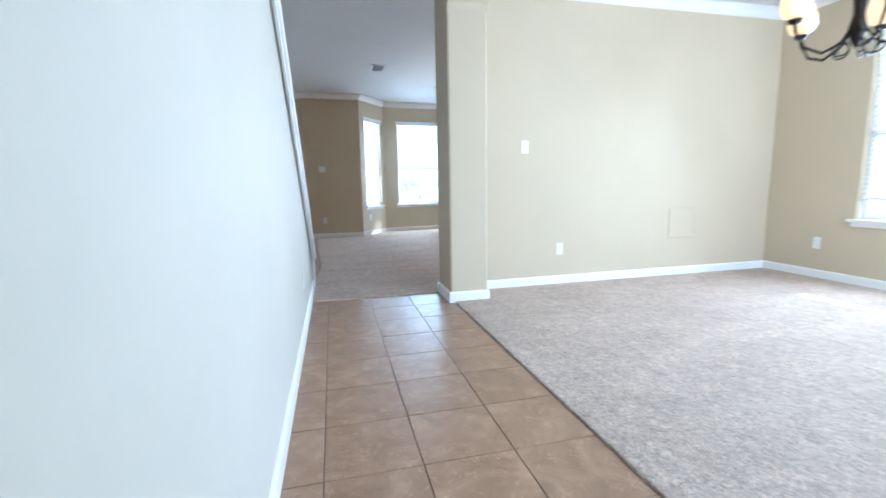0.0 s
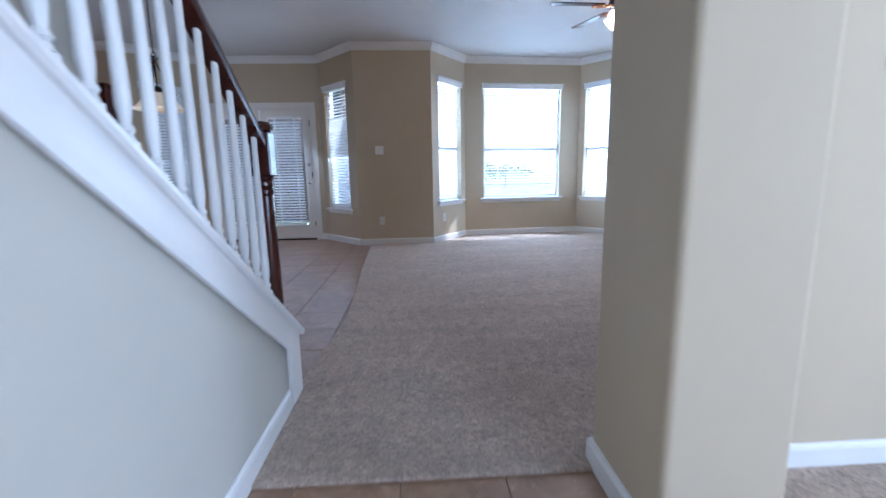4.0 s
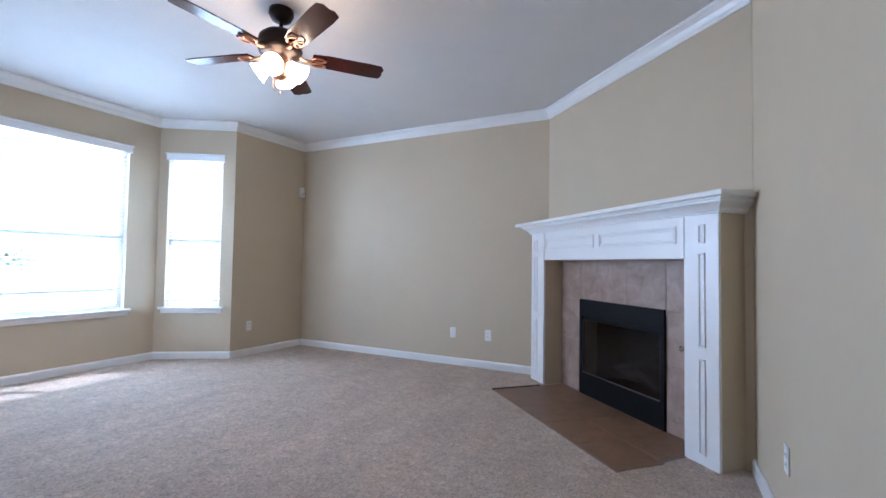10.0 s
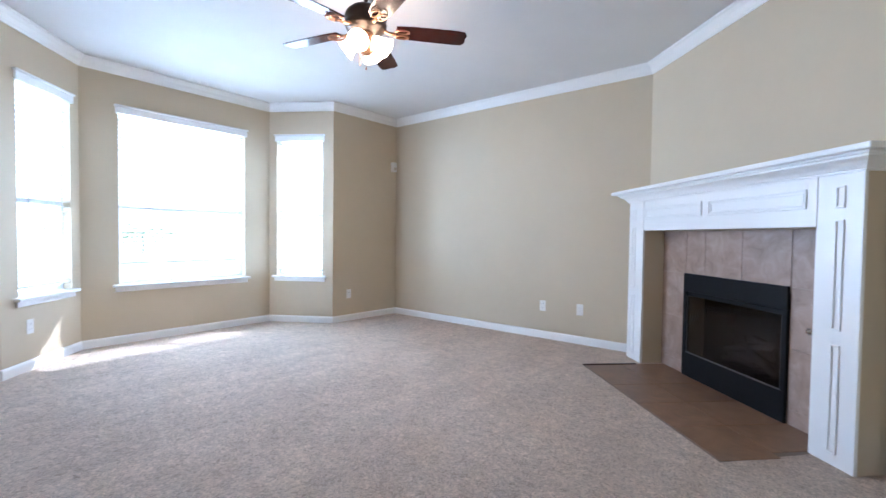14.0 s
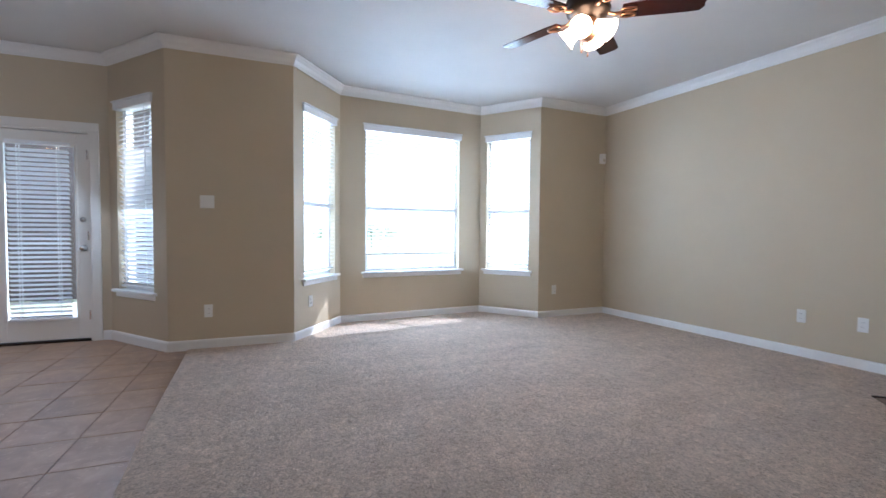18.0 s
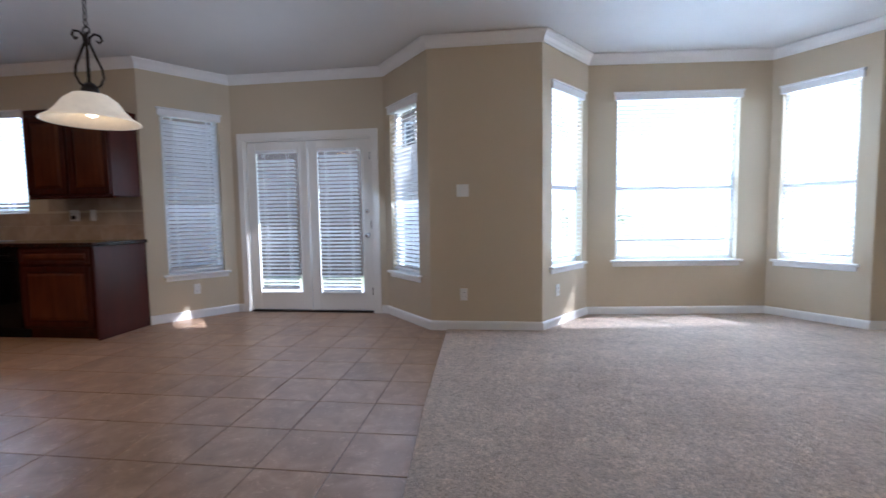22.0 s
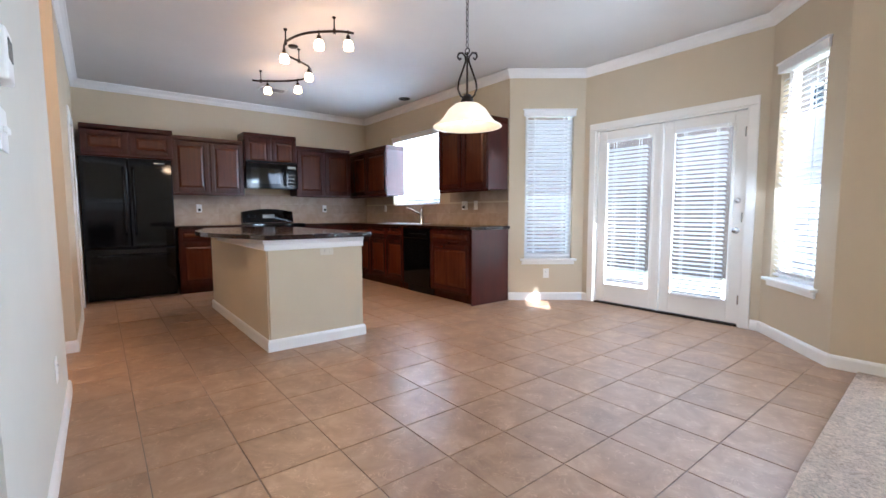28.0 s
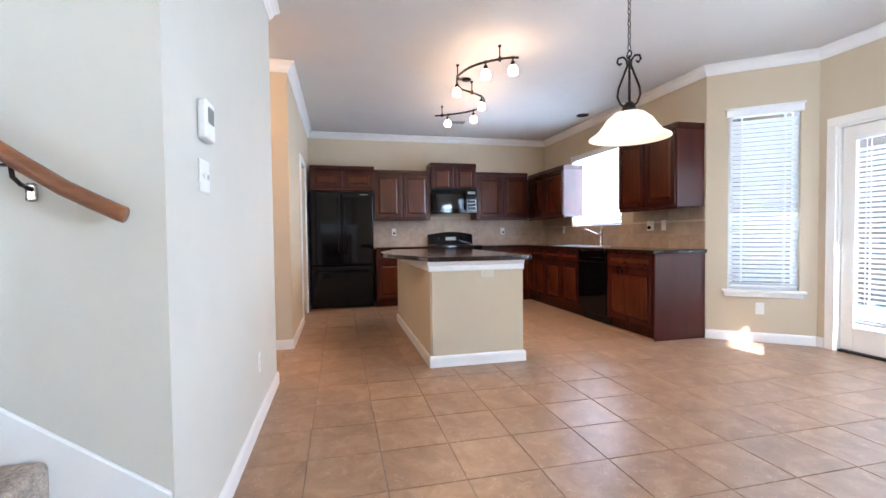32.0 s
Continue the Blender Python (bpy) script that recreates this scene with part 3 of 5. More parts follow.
# ---- stairs ----
stairs = thing("staircase", pose(0, 0, 0), "carpeted staircase with white skirt rising to the storey above", "stairs", kind="structure")
RISE, TREAD = 0.17, 0.25
for k in range(16):
    y1 = STAIR_Y - 0.25 - k * TREAD
    z = (k + 1) * RISE
    x1 = -0.005
    bm = box(SX + 0.016, y1 - TREAD - 0.03, max(z - RISE - 0.02, 0.0), x1, y1 + 0.028, z, 0.022, 3)
    part("step", bm, CARPET, stairs, "beige carpeted step" if k == 0 else "")


def nosing(y):
    return (STAIR_Y - y) * RUN


K0, K1 = 6.155, 0.95


def cap(y):
    return 0.271 + (6.19 - y) * SLOPE


# knee wall with white skirt band and cap
KX1 = 0.136
bm = bmesh.new()
KN = [(K0, 0.0), (K0, cap(K0) - 0.01), (0.9, cap(0.9) - 0.01), (0.0, cap(0.9) - 0.01), (0.0, 0.0)]
fa = [bm.verts.new((0.0, y, z)) for y, z in KN]
fb = [bm.verts.new((KX1, y, z)) for y, z in KN]
bm.faces.new(fa)
bm.faces.new(fb[::-1])
for k in range(len(KN)):
    j = (k + 1) % len(KN)
    bm.faces.new((fa[k], fa[j], fb[j], fb[k]))
# knee wall in the same daylight-paled colour
tagged(part("wall_knee", bm, WALL_DAYLIT), "painted knee wall under the stair railing, colour paled as by daylight", "wall", kind="structure")


def band(name, x0, x1, pts, mat=TRIM, bev=0.004):
    """A board in a plane across x, from points (y, z)."""
    bm = bmesh.new()
    fa = [bm.verts.new((x0, y, z)) for y, z in pts]
    fb = [bm.verts.new((x1, y, z)) for y, z in pts]
    bm.faces.new(fa)
    bm.faces.new(fb[::-1])
    for k in range(len(pts)):
        j = (k + 1) % len(pts)
        bm.faces.new((fa[k], fa[j], fb[j], fb[k]))
    if bev:
        bmesh.ops.bevel(bm, geom=list(bm.edges), offset=bev, segments=1, affect="EDGES")
    return part(name, bm, mat)


tagged(band("trim_skirt", KX1, KX1 + 0.016, [(K0 + 0.01, 0.0), (K0 + 0.01, cap(K0)), (K1, cap(K1)), (K1, cap(K1) - 0.10), (K0 - 0.15, cap(K0 - 0.15) - 0.10), (K0 - 0.15, 0.0)]),
       "white sloping skirt board on the knee wall", "skirt", kind="structure")
tagged(band("trim_skirt_edge", KX1 + 0.016, KX1 + 0.028, [(K0 - 0.15, 0.107), (K0 - 0.15, cap(K0 - 0.15) - 0.10), (K1, cap(K1) - 0.10), (K1, cap(K1) - 0.135), (K0 - 0.18, cap(K0 - 0.18) - 0.135), (K0 - 0.18, 0.107)]),
       "white raised bead under the skirt board", "skirt", kind="structure")
tagged(band("trim_cap", -0.03, 0.175, [(K0 + 0.03, cap(K0 + 0.03)), (K0 + 0.03, cap(K0 + 0.03) + 0.035), (K1, cap(K1) + 0.035), (K1, cap(K1))], TRIM, 0.008),
       "white sloping cap on the knee wall", "cap", kind="structure")
tagged(band("trim_wall_skirt", SX, SX + 0.015, [(6.355, 0.0), (6.355, nosing(6.355) + 0.05), (K1, nosing(K1) + 0.05), (K1, nosing(K1) - 0.3), (6.0, 0.0)]),
       "white stair skirt on the wall side", "skirt", kind="structure")

rail = thing("stair_railing", pose(0.06, K0 + 0.035, 0), "dark cherry handrail on white turned balusters", "railing")
bm = bmesh.new()
add_box(bm, -0.041, -0.076, cap(K0) + 0.02, 0.041, 0.006, 0.405, 0.005)
lathe([(0.04, 0.405), (0.033, 0.418), (0.035, 0.45), (0.034, 0.6), (0.030, 0.8), (0.026, 0.93), (0.036, 0.94), (0.036, 0.953), (0.028, 0.963), (0.036, 0.975), (0.036, 0.989), (0.03, 1.0), (0.04, 1.015)], 18, bm, (0, -0.035, 0))
add_box(bm, -0.041, -0.076, 1.015, 0.041, 0.006, 1.198, 0.005)
lathe([(0.036, 1.198), (0.047, 1.205), (0.05, 1.217), (0.047, 1.229), (0.03, 1.241), (0.0, 1.247)], 18, bm, (0, -0.035, 0))
part("newel_post", bm, NEWEL, rail, "dark cherry newel post with turned neck")
RAILH = 0.82
y_end = K1 - K0
bm = bmesh.new()
sec = [(-0.030, 0), (-0.034, 0.02), (-0.030, 0.045), (-0.016, 0.058), (0.016, 0.058), (0.030, 0.045), (0.034, 0.02), (0.030, 0)]
ra = [bm.verts.new((x, -0.09, cap(K0 - 0.055) + RAILH - 0.02 + z)) for x, z in sec]
rb = [bm.verts.new((x, y_end, cap(K1) + RAILH - 0.02 + z)) for x, z in sec]
bm.faces.new(ra)
bm.faces.new(rb[::-1])
for k in range(len(sec)):
    j = (k + 1) % len(sec)
    bm.faces.new((ra[k], ra[j], rb[j], rb[k]))
part("handrail", bm, NEWEL, rail, "dark cherry moulded handrail", smooth=False)
bal = None
for k in range(52):
    y = -0.13 - k * 0.1
    if K0 + y < K1 + 0.05:
        break
    z0 = cap(K0 + 0.035 + y) + 0.028
    if bal is None:
        bm = bmesh.new()
        add_box(bm, -0.018, -0.018, -0.02, 0.018, 0.018, 0.13, 0.003, 1)
        lathe([(0.018, 0.13), (0.013, 0.145), (0.0185, 0.155), (0.012, 0.17), (0.0175, 0.21), (0.0165, 0.30), (0.0135, 0.55), (0.011, RAILH - 0.02)], 12, bm)
        bal = part("baluster", bm, TRIM, rail, "white turned baluster", pose(0, y, z0)).data
    else:
        shared("baluster", bal, rail, pose(0, y, z0))

# wall handrail on brackets
hr = thing("wall_handrail", pose(SX, 6.12, 1.215), "brown stained wooden handrail on metal wall brackets", "handrail")
bm = bmesh.new()
L = 4.6
path = [(0.075, 0.172, -0.068), (0.075, 0.165, -0.066), (0.075, 0.10, -0.033), (0.075, 0.04, -0.001), (0.075, -0.05, 0.06), (0.075, -L, L * SLOPE + 0.03)]
tube(path, 0.0215, 14, bm)
part("rail", bm, OAK, hr, smooth=True)
for y in (-0.07, -1.2, -2.5, -3.8):
    bm = bmesh.new()
    part("wall_plate", box(0.0, y - 0.013, -y * SLOPE - 0.08, 0.006, y + 0.013, -y * SLOPE - 0.032, 0.006, 2), CHROME, hr, "bright nickel wall plate")
    tube([(0.004, y, -y * SLOPE + 0.026 - 0.075), (0.045, y, -y * SLOPE + 0.026 - 0.065), (0.07, y, -y * SLOPE + 0.026 - 0.05), (0.075, y, -y * SLOPE + 0.026 - 0.022)], 0.006, 8, bm)
    add_box(bm, 0.064, y - 0.025, -y * SLOPE + 0.026 - 0.026, 0.086, y + 0.025, -y * SLOPE + 0.026 - 0.020)
    part("bracket", bm, BRONZE, hr, "dark metal bracket", smooth=False)


# ---- windows, blinds and doors ----
def window(name, m, w, z0, z1, label, rail_z=None, sill=True):
    """Vinyl sash window in an opening centred on m's origin; y 0 is the inner wall face."""
    win = thing(name, m, label, "window", kind="structure")
    d0, d1 = -0.12, -0.065
    h = w / 2
    bm = bmesh.new()
    f = 0.045
    add_box(bm, -h, d0, z0, -h + f, d1, z1)
    add_box(bm, h - f, d0, z0, h, d1, z1)
    add_box(bm, -h + f, d0, z0, h - f, d1, z0 + f)
    add_box(bm, -h + f, d0, z1 - f, h - f, d1, z1)
    part("window_frame", bm, VINYL, win)
    if rail_z:
        part("meeting_rail", box(-h + f, d0 + 0.005, rail_z - 0.025, h - f, d1 + 0.01, rail_z + 0.025, 0.004, 1), VINYL, win)
    spans = [(z0 + f, (rail_z - 0.025) if rail_z else z1 - f)]
    if rail_z:
        spans.append((rail_z + 0.025, z1 - f))
    for a, b in spans:
        g = part("pane", box(-h + f, -0.098, a, h - f, -0.093, b), GLASS, win)
        g.visible_shadow = False
    if sill:
        bm = bmesh.new()
        add_box(bm, -h - 0.05, -0.065, z0 - 0.024, h + 0.05, 0.05, z0 + 0.002, 0.006)
        part("window_sill", bm, TRIM, win, "white wooden sill")
        part("apron", box(-h - 0.03, 0.0, z0 - 0.07, h + 0.03, 0.016, z0 - 0.024, 0.004, 1), TRIM, win)
    return win


def blind(m, w, z0, z1, tilt, label, y=-0.03, pitch=0.043, valance=True, group="window blinds", top=(0, 0)):
    """Slatted blind with head rail, ladder cords and bottom rail."""
    b = thing("window_blind", m, label, "blind", group)
    h = w / 2
    if valance:
        bm = bmesh.new()
        add_box(bm, -h - 0.03, -0.055, z1 - 0.055, h + 0.03, 0.022, z1 + 0.012, 0.005)
        add_box(bm, -h - 0.04, -0.055, z1 + 0.0125, h + 0.04, 0.034, z1 + 0.028, 0.004)
        part("valance", bm, SLAT, b, "white valance board")
    else:
        part("head_rail", box(-h, y - 0.02, z1 - 0.035, h, y + 0.02, z1, 0.004, 1), SLAT, b)
    part("bottom_rail", box(-h + 0.006, y - 0.022, z0 + 0.004, h - 0.006, y + 0.022, z0 + 0.024, 0.005, 1), SLAT, b)
    n = int((z1 - 0.06 - z0 - 0.018) / pitch)
    mesh = None
    for k in range(n):
        z = z0 + 0.038 + k * pitch
        mm = pose(0, y, z, (top[1] if n - k <= top[0] else tilt) + random.uniform(-2.0, 2.0), random.uniform(-0.12, 0.12), 0)
        if mesh is None:
            bm = bmesh.new()
            ln = h - 0.008
            prof = [(-0.024, -0.0015), (-0.012, 0.001), (0.0, 0.002), (0.012, 0.001), (0.024, -0.0015)]
            rows = []
            for x in (-ln, ln):
                rows.append([bm.verts.new((x, p, q + 0.0012)) for p, q in prof] + [bm.verts.new((x, p, q - 0.0012)) for p, q in reversed(prof)])
            c = len(rows[0])
            for j in range(c):
                bm.faces.new((rows[0][j], rows[0][(j + 1) % c], rows[1][(j + 1) % c], rows[1][j]))
            bm.faces.new(rows[0][::-1])
            bm.faces.new(rows[1])
            mesh = part("slat", bm, SLAT, b, "", mm).data
        else:
            shared("slat", mesh, b, mm)
    cord = None
    for x in (-h * 0.62, h * 0.62):
        for yy in (y - 0.026, y + 0.026):
            if cord is None:
                cord = part("cord", tube([(0, 0, z0 + 0.02), (0, 0, z1 - 0.03)], 0.0032, 6), SLAT, b, "", pose(x, yy, 0)).data
            else:
                shared("cord", cord, b, pose(x, yy, 0))
    return b


serial = {7: 1, 8: 2, 10: 3, 12: 4, 13: 5, 14: 6}
for i, (s0, s1, z0, z1) in WIN.items():
    m = wall_frame(LINE[i], LINE[i + 1], (s0 + s1) / 2)
    w = s1 - s0
    if i == 7:
        window("window_1", m, w, z0, z1, "wide white kitchen window above the sink", None, False)
        blind(m, w - 0.03, z0 + 0.03, z1, 8, "white slatted blind with open slats in the kitchen window", -0.035)
    elif i in (8, 10):
        window("window_%d" % serial[i], m, w, z0, z1, "tall narrow white window beside the patio doors")
        blind(m, w - 0.02, z0 + 0.02, z1, 38 if i == 8 else 43, "white slatted blind, half closed, in a tall nook window", -0.03, top=(8, -35) if i == 10 else (0, 0))
    else:
        window("window_%d" % serial[i], m, w, z0, z1, "white sash window in the living room bay", 1.36)
        blind(m, w - 0.02, z0 + (0.2 if i == 13 else 0.06), z1, -22 if i == 14 else 3, "white slatted blind with open slats in the bay", -0.03)
md = wall_frame(DIN[0], DIN[1], (0.86 + 2.68) / 2)
# mf: unseen front window, added to light the dining room evenly
mf = wall_frame(DIN[1], DIN[2], 1.8)
window("window_8", mf, 1.8, 0.62, 2.36, "wide unseen front window, added to light the dining room", 1.4)
window("window_7", md, 1.82, 0.62, 2.36, "wide bright dining room window", 1.4)
blind(md, 1.80, 0.80, 2.36, 4, "white slatted blind with open slats in the dining room window", -0.03)

# patio doors: fixed leaf and hinged leaf with blinds, in a white casing
M9 = wall_frame(LINE[9], LINE[10], (DOOR_S[0] + DOOR_S[1]) / 2)
HW = (DOOR_S[1] - DOOR_S[0]) / 2
case = thing("door_casing", M9, "cream painted casing round the patio doors", "door frame", kind="structure")
bm = bmesh.new()
for sx in (-1, 1):
    add_box(bm, *sorted((sx * (HW - 0.03), sx * HW))[:1], -0.14, 0.0, sorted((sx * (HW - 0.03), sx * HW))[1], 0.0, 2.03)
add_box(bm, -HW + 0.03, -0.14, 2.0, HW - 0.03, 0.0, 2.03)
part("jamb", bm, DOOR_PAINT, case)
for sx in (-1, 1):
    a, b = sorted((sx * (HW - 0.012), sx * (HW + 0.065)))
    part("casing_board", box(a, 0.0, 0.0, b, 0.02, 2.019, 0.005), DOOR_PAINT, case)
part("casing_board", box(-HW - 0.065, 0.0, 2.02, HW + 0.065, 0.02, 2.097, 0.005), DOOR_PAINT, case)
part("threshold", box(-HW + 0.03, -0.15, -0.008, HW - 0.03, 0.0, 0.018, 0.004, 1), BRONZE, case, "dark bronze threshold")


def patio_leaf(name, x0, x1, label, knob_x=None, gap=0.06):
    """Glazed door leaf with its own blind; local x runs against the wall line."""
    d = thing(name, M9, label, "door", kind="structure")
    y0, y1 = -0.075, -0.03
    zb, zt, st = 0.022, 1.995, 0.10
    bm = bmesh.new()
    add_box(bm, x0, y0, zb, x0 + st, y1, zt, 0.003, 1)
    add_box(bm, x1 - st, y0, zb, x1, y1, zt, 0.003, 1)
    add_box(bm, x0 + st, y0, zb, x1 - st, y1, zb + 0.20, 0.003, 1)
    add_box(bm, x0 + st, y0, zt - 0.12, x1 - st, y1, zt, 0.003, 1)
    part("leaf", bm, DOOR_PAINT, d)
    bm = bmesh.new()
    a, b, c, e = x0 + st, x1 - st, zb + 0.20, zt - 0.12
    for q in ((a - 0.012, c - 0.012, a + 0.012, e + 0.012), (b - 0.012, c - 0.012, b + 0.012, e + 0.012)):
        add_box(bm, q[0], y1, q[1], q[2], y1 + 0.01, q[3], 0.003, 1)
    for z in (c, e):
        add_box(bm, a + 0.012, y1, z - 0.012, b - 0.012, y1 + 0.01, z + 0.012, 0.003, 1)
    part("glazing_bead", bm, DOOR_PAINT, d)
    g = part("pane", box(a, -0.056, c, b, -0.05, e), GLASS, d)
    g.visible_shadow = False
    if knob_x is not None:
        bm = bmesh.new()
        rot = Matrix.Rotation(radians(-90), 4, "X")
        for z, prof in ((0.90, [(0.03, 0), (0.03, 0.006), (0.011, 0.010), (0.011, 0.03), (0.018, 0.038), (0.025, 0.05), (0.02, 0.061), (0.0, 0.064)]),
                        (1.175, [(0.026, 0), (0.026, 0.008), (0.017, 0.014), (0.017, 0.025), (0.0, 0.026)])):
            tmp = lathe(prof, 18)
            tmp.transform(Matrix.Translation((knob_x, y1, z)) @ rot)
            me = bpy.data.meshes.new("tmp")
            tmp.to_mesh(me)
            tmp.free()
            bm.from_mesh(me)
            bpy.data.meshes.remove(me)
        part("door_knob", bm, CHROME, d, "brushed nickel knob and deadbolt", smooth=True)
    mm = M9 @ Matrix.Translation(((a + b) / 2, 0, 0))
    blind(mm, b - a - 0.07, c + gap, e + 0.02, 28, "white slatted blind hanging on a patio door", 0.005, 0.043, False)
    for x in (x0 + 0.004,):
        for z in (0.25, 1.02, 1.8):
            part("hinge", box(x - 0.012, -0.03, z - 0.045, x + 0.012, -0.02, z + 0.045, 0.003, 1), CHROME, d)
    return d


patio_leaf("door_1", 0.005, HW - 0.034, "cream glazed fixed patio door leaf, closed", None, 0.05)
patio_leaf("door_2", -HW + 0.034, -0.005, "cream glazed patio door with nickel knob, closed", -HW + 0.034 + 0.05, 0.0)
part("astragal", box(-0.004, -0.03, 0.02, 0.022, -0.008, 1.99, 0.004, 1), DOOR_PAINT, case)

# pantry door in the wall beside the refrigerator
M5 = wall_frame(LINE[5], LINE[6], 1.64)
pd = thing("door_3", M5, "white panelled pantry door, closed, in white casing", "door", kind="structure")
part("leaf", box(-0.38, -0.10, 0.01, 0.38, -0.065, 2.03, 0.004, 1), TRIM, pd)
bm = bmesh.new()
for a, b in ((-0.45, -0.38), (0.38, 0.45)):
    add_box(bm, a, 0.0, 0.0, b, 0.018, 2.049, 0.004, 1)
add_box(bm, -0.45, 0.0, 2.05, 0.45, 0.018, 2.12, 0.004, 1)
part("casing", bm, TRIM, pd)

# daylight in the openings
for i, watts in ((12, 14), (13, 33), (14, 15), (7, 17), (8, 0.7), (10, 4.2)):
    s0, s1, z0, z1 = WIN[i]
    m = wall_frame(LINE[i], LINE[i + 1], (s0 + s1) / 2)
    n = (m.to_3x3() @ Vector((0, 1, 0)))
    p = m.translation + n * (0.07 if i in (8, 10) else -0.16) + Vector((0, 0, (z0 + z1) / 2))
    n = n - Vector((0, 0, 0.6 if i in (8, 10) else 0.0))
    window_light("daylight", p, n, s1 - s0, z1 - z0, watts)
n = M9.to_3x3() @ Vector((0, 1, 0))
window_light("daylight", M9.translation + n * 0.06 + Vector((0, 0, 1.05)), n - Vector((0, 0, 0.6)), 1.5, 1.7, 2.0)
n = md.to_3x3() @ Vector((0, 1, 0))
window_light("daylight", md.translation + n * 0.04 + Vector((0, 0, 1.55)), n - Vector((0, 0.6, 0.3)), 1.75, 1.5, 36, (0.85, 0.925, 1.0))
# extra daylight through the added front window
n = mf.to_3x3() @ Vector((0, 1, 0))
window_light("daylight", mf.translation - n * 0.16 + Vector((0, 0, 1.5)), n, 1.8, 1.7, 60, (0.82, 0.91, 1.0))


# ---- fireplace ----
FR, FLG = Vector((3.693, 5.927)), Vector((5.049, 7.505))
fu = (FLG - FR).normalized()
fn = Vector((-fu.y, fu.x))
MF = Matrix(((fu.x, fn.x, 0, FR.x), (fu.y, fn.y, 0, FR.y), (0, 0, 1, 0), (0, 0, 0, 1)))
FW = (FLG - FR).length
fp = thing("fireplace_mantel", MF, "white panelled wooden fireplace mantel in the room corner", "fireplace")
D = 0.205
LEG, OPEN_Z = 0.235, 1.19


def raised_panel(bm, x0, z0, x1, z1, y):
    """Two nested moulding frames on a front face."""
    t = 0.011
    if min(x1 - x0, z1 - z0) > 0.06:
        q = 0.017
        raised_panel(bm, x0 + q, z0 + q, x1 - q, z1 - q, y - 0.004) if min(x1 - x0, z1 - z0) > 0.1 else None
    add_box(bm, x0, y, z0, x1, y + 0.008, z0 + t, 0.002, 1)
    add_box(bm, x0, y, z1 - t, x1, y + 0.008, z1, 0.002, 1)
    add_box(bm, x0, y, z0 + t, x0 + t, y + 0.008, z1 - t, 0.002, 1)
    add_box(bm, x1 - t, y, z0 + t, x1, y + 0.008, z1 - t, 0.002, 1)


for x0 in (0.0, FW - LEG):
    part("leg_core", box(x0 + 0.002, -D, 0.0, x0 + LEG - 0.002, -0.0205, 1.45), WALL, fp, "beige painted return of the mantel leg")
    part("leg", box(x0, -0.02, 0.0, x0 + LEG, 0.0, 1.45, 0.003, 1), TRIM, fp)
    bm = bmesh.new()
    for z0, z1 in ((0.07, 0.61), (0.68, 1.225), (1.28, 1.39)):
        raised_panel(bm, x0 + (0.085 if x0 == 0 else 0.118), z0, x0 + (0.133 if x0 == 0 else 0.18), z1, 0.0)
    part("leg_panel", bm, TRIM, fp)
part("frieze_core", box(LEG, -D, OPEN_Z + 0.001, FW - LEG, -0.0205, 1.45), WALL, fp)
part("frieze", box(LEG + 0.001, -0.02, OPEN_Z + 0.001, FW - LEG - 0.001, -0.002, 1.45, 0.003, 1), TRIM, fp)
bm = bmesh.new()
mid = FW / 2
raised_panel(bm, 0.29, 1.285, 1.03, 1.392, 0.0)
raised_panel(bm, 1.095, 1.285, 1.835, 1.392, 0.0)
for x in (LEG, FW - LEG):
    add_box(bm, x - 0.006, 0.0, OPEN_Z + 0.004, x + 0.006, 0.006, 1.448)
part("frieze_panel", bm, TRIM, fp)
prof = [(0.0, 1.448), (0.013, 1.448), (0.013, 1.458), (0.02, 1.462), (0.026, 1.474), (0.042, 1.49), (0.064, 1.5), (0.07, 1.504), (0.07, 1.514), (0.082, 1.518), (0.082, 1.528), (0.0, 1.528)]
part("crown", sweep([(0.0, -D), (0.0, 0.0), (FW, 0.0), (FW, -D)][::-1], [(d, z) for d, z in prof]), TRIM, fp)
part("shelf", box(-0.115, -D, 1.5285, FW + 0.15, 0.115, 1.558, 0.007), TRIM, fp, "white mantel shelf")
# tiled surround in the plane of the corner wall
sur = thing("fireplace_surround", MF, "taupe tiled fireplace surround with pale joints", "fireplace surround")
TY = -D + 0.012
FX0, FX1, FZ0, FZ1 = 0.575, 1.515, 0.02, 0.832
part("backing", box(LEG + 0.002, -D + 0.001, 0, FX0 - 0.01, TY - 0.004, OPEN_Z - 0.002), SPLASH, sur)
part("backing", box(FX1 + 0.01, -D + 0.001, 0, FW - LEG - 0.002, TY - 0.004, OPEN_Z - 0.002), SPLASH, sur)
part("backing", box(FX0 - 0.01, -D + 0.001, FZ1 + 0.01, FX1 + 0.01, TY - 0.004, OPEN_Z - 0.002), SPLASH, sur)


def tile_run(xs, zs, mat, parent, y0, y1):
    for a, b in zip(xs, xs[1:]):
        for c, d in zip(zs, zs[1:]):
            part("tile", box(a + 0.002, y0, c + 0.002, b - 0.002, y1, d - 0.002, 0.001, 1), mat, parent)


TZS = [0.004, 0.109, 0.473, 0.84, OPEN_Z - 0.003]
tile_run([LEG + 0.003, FX0 - 0.012], TZS, SURROUND, sur, TY - 0.004, TY)
tile_run([FX1 + 0.013, FW - LEG - 0.003], TZS, SURROUND, sur, TY - 0.004, TY)
tile_run([FX0 - 0.012, 0.947, 1.311, FX1 + 0.013], TZS[3:], SURROUND, sur, TY - 0.004, TY)
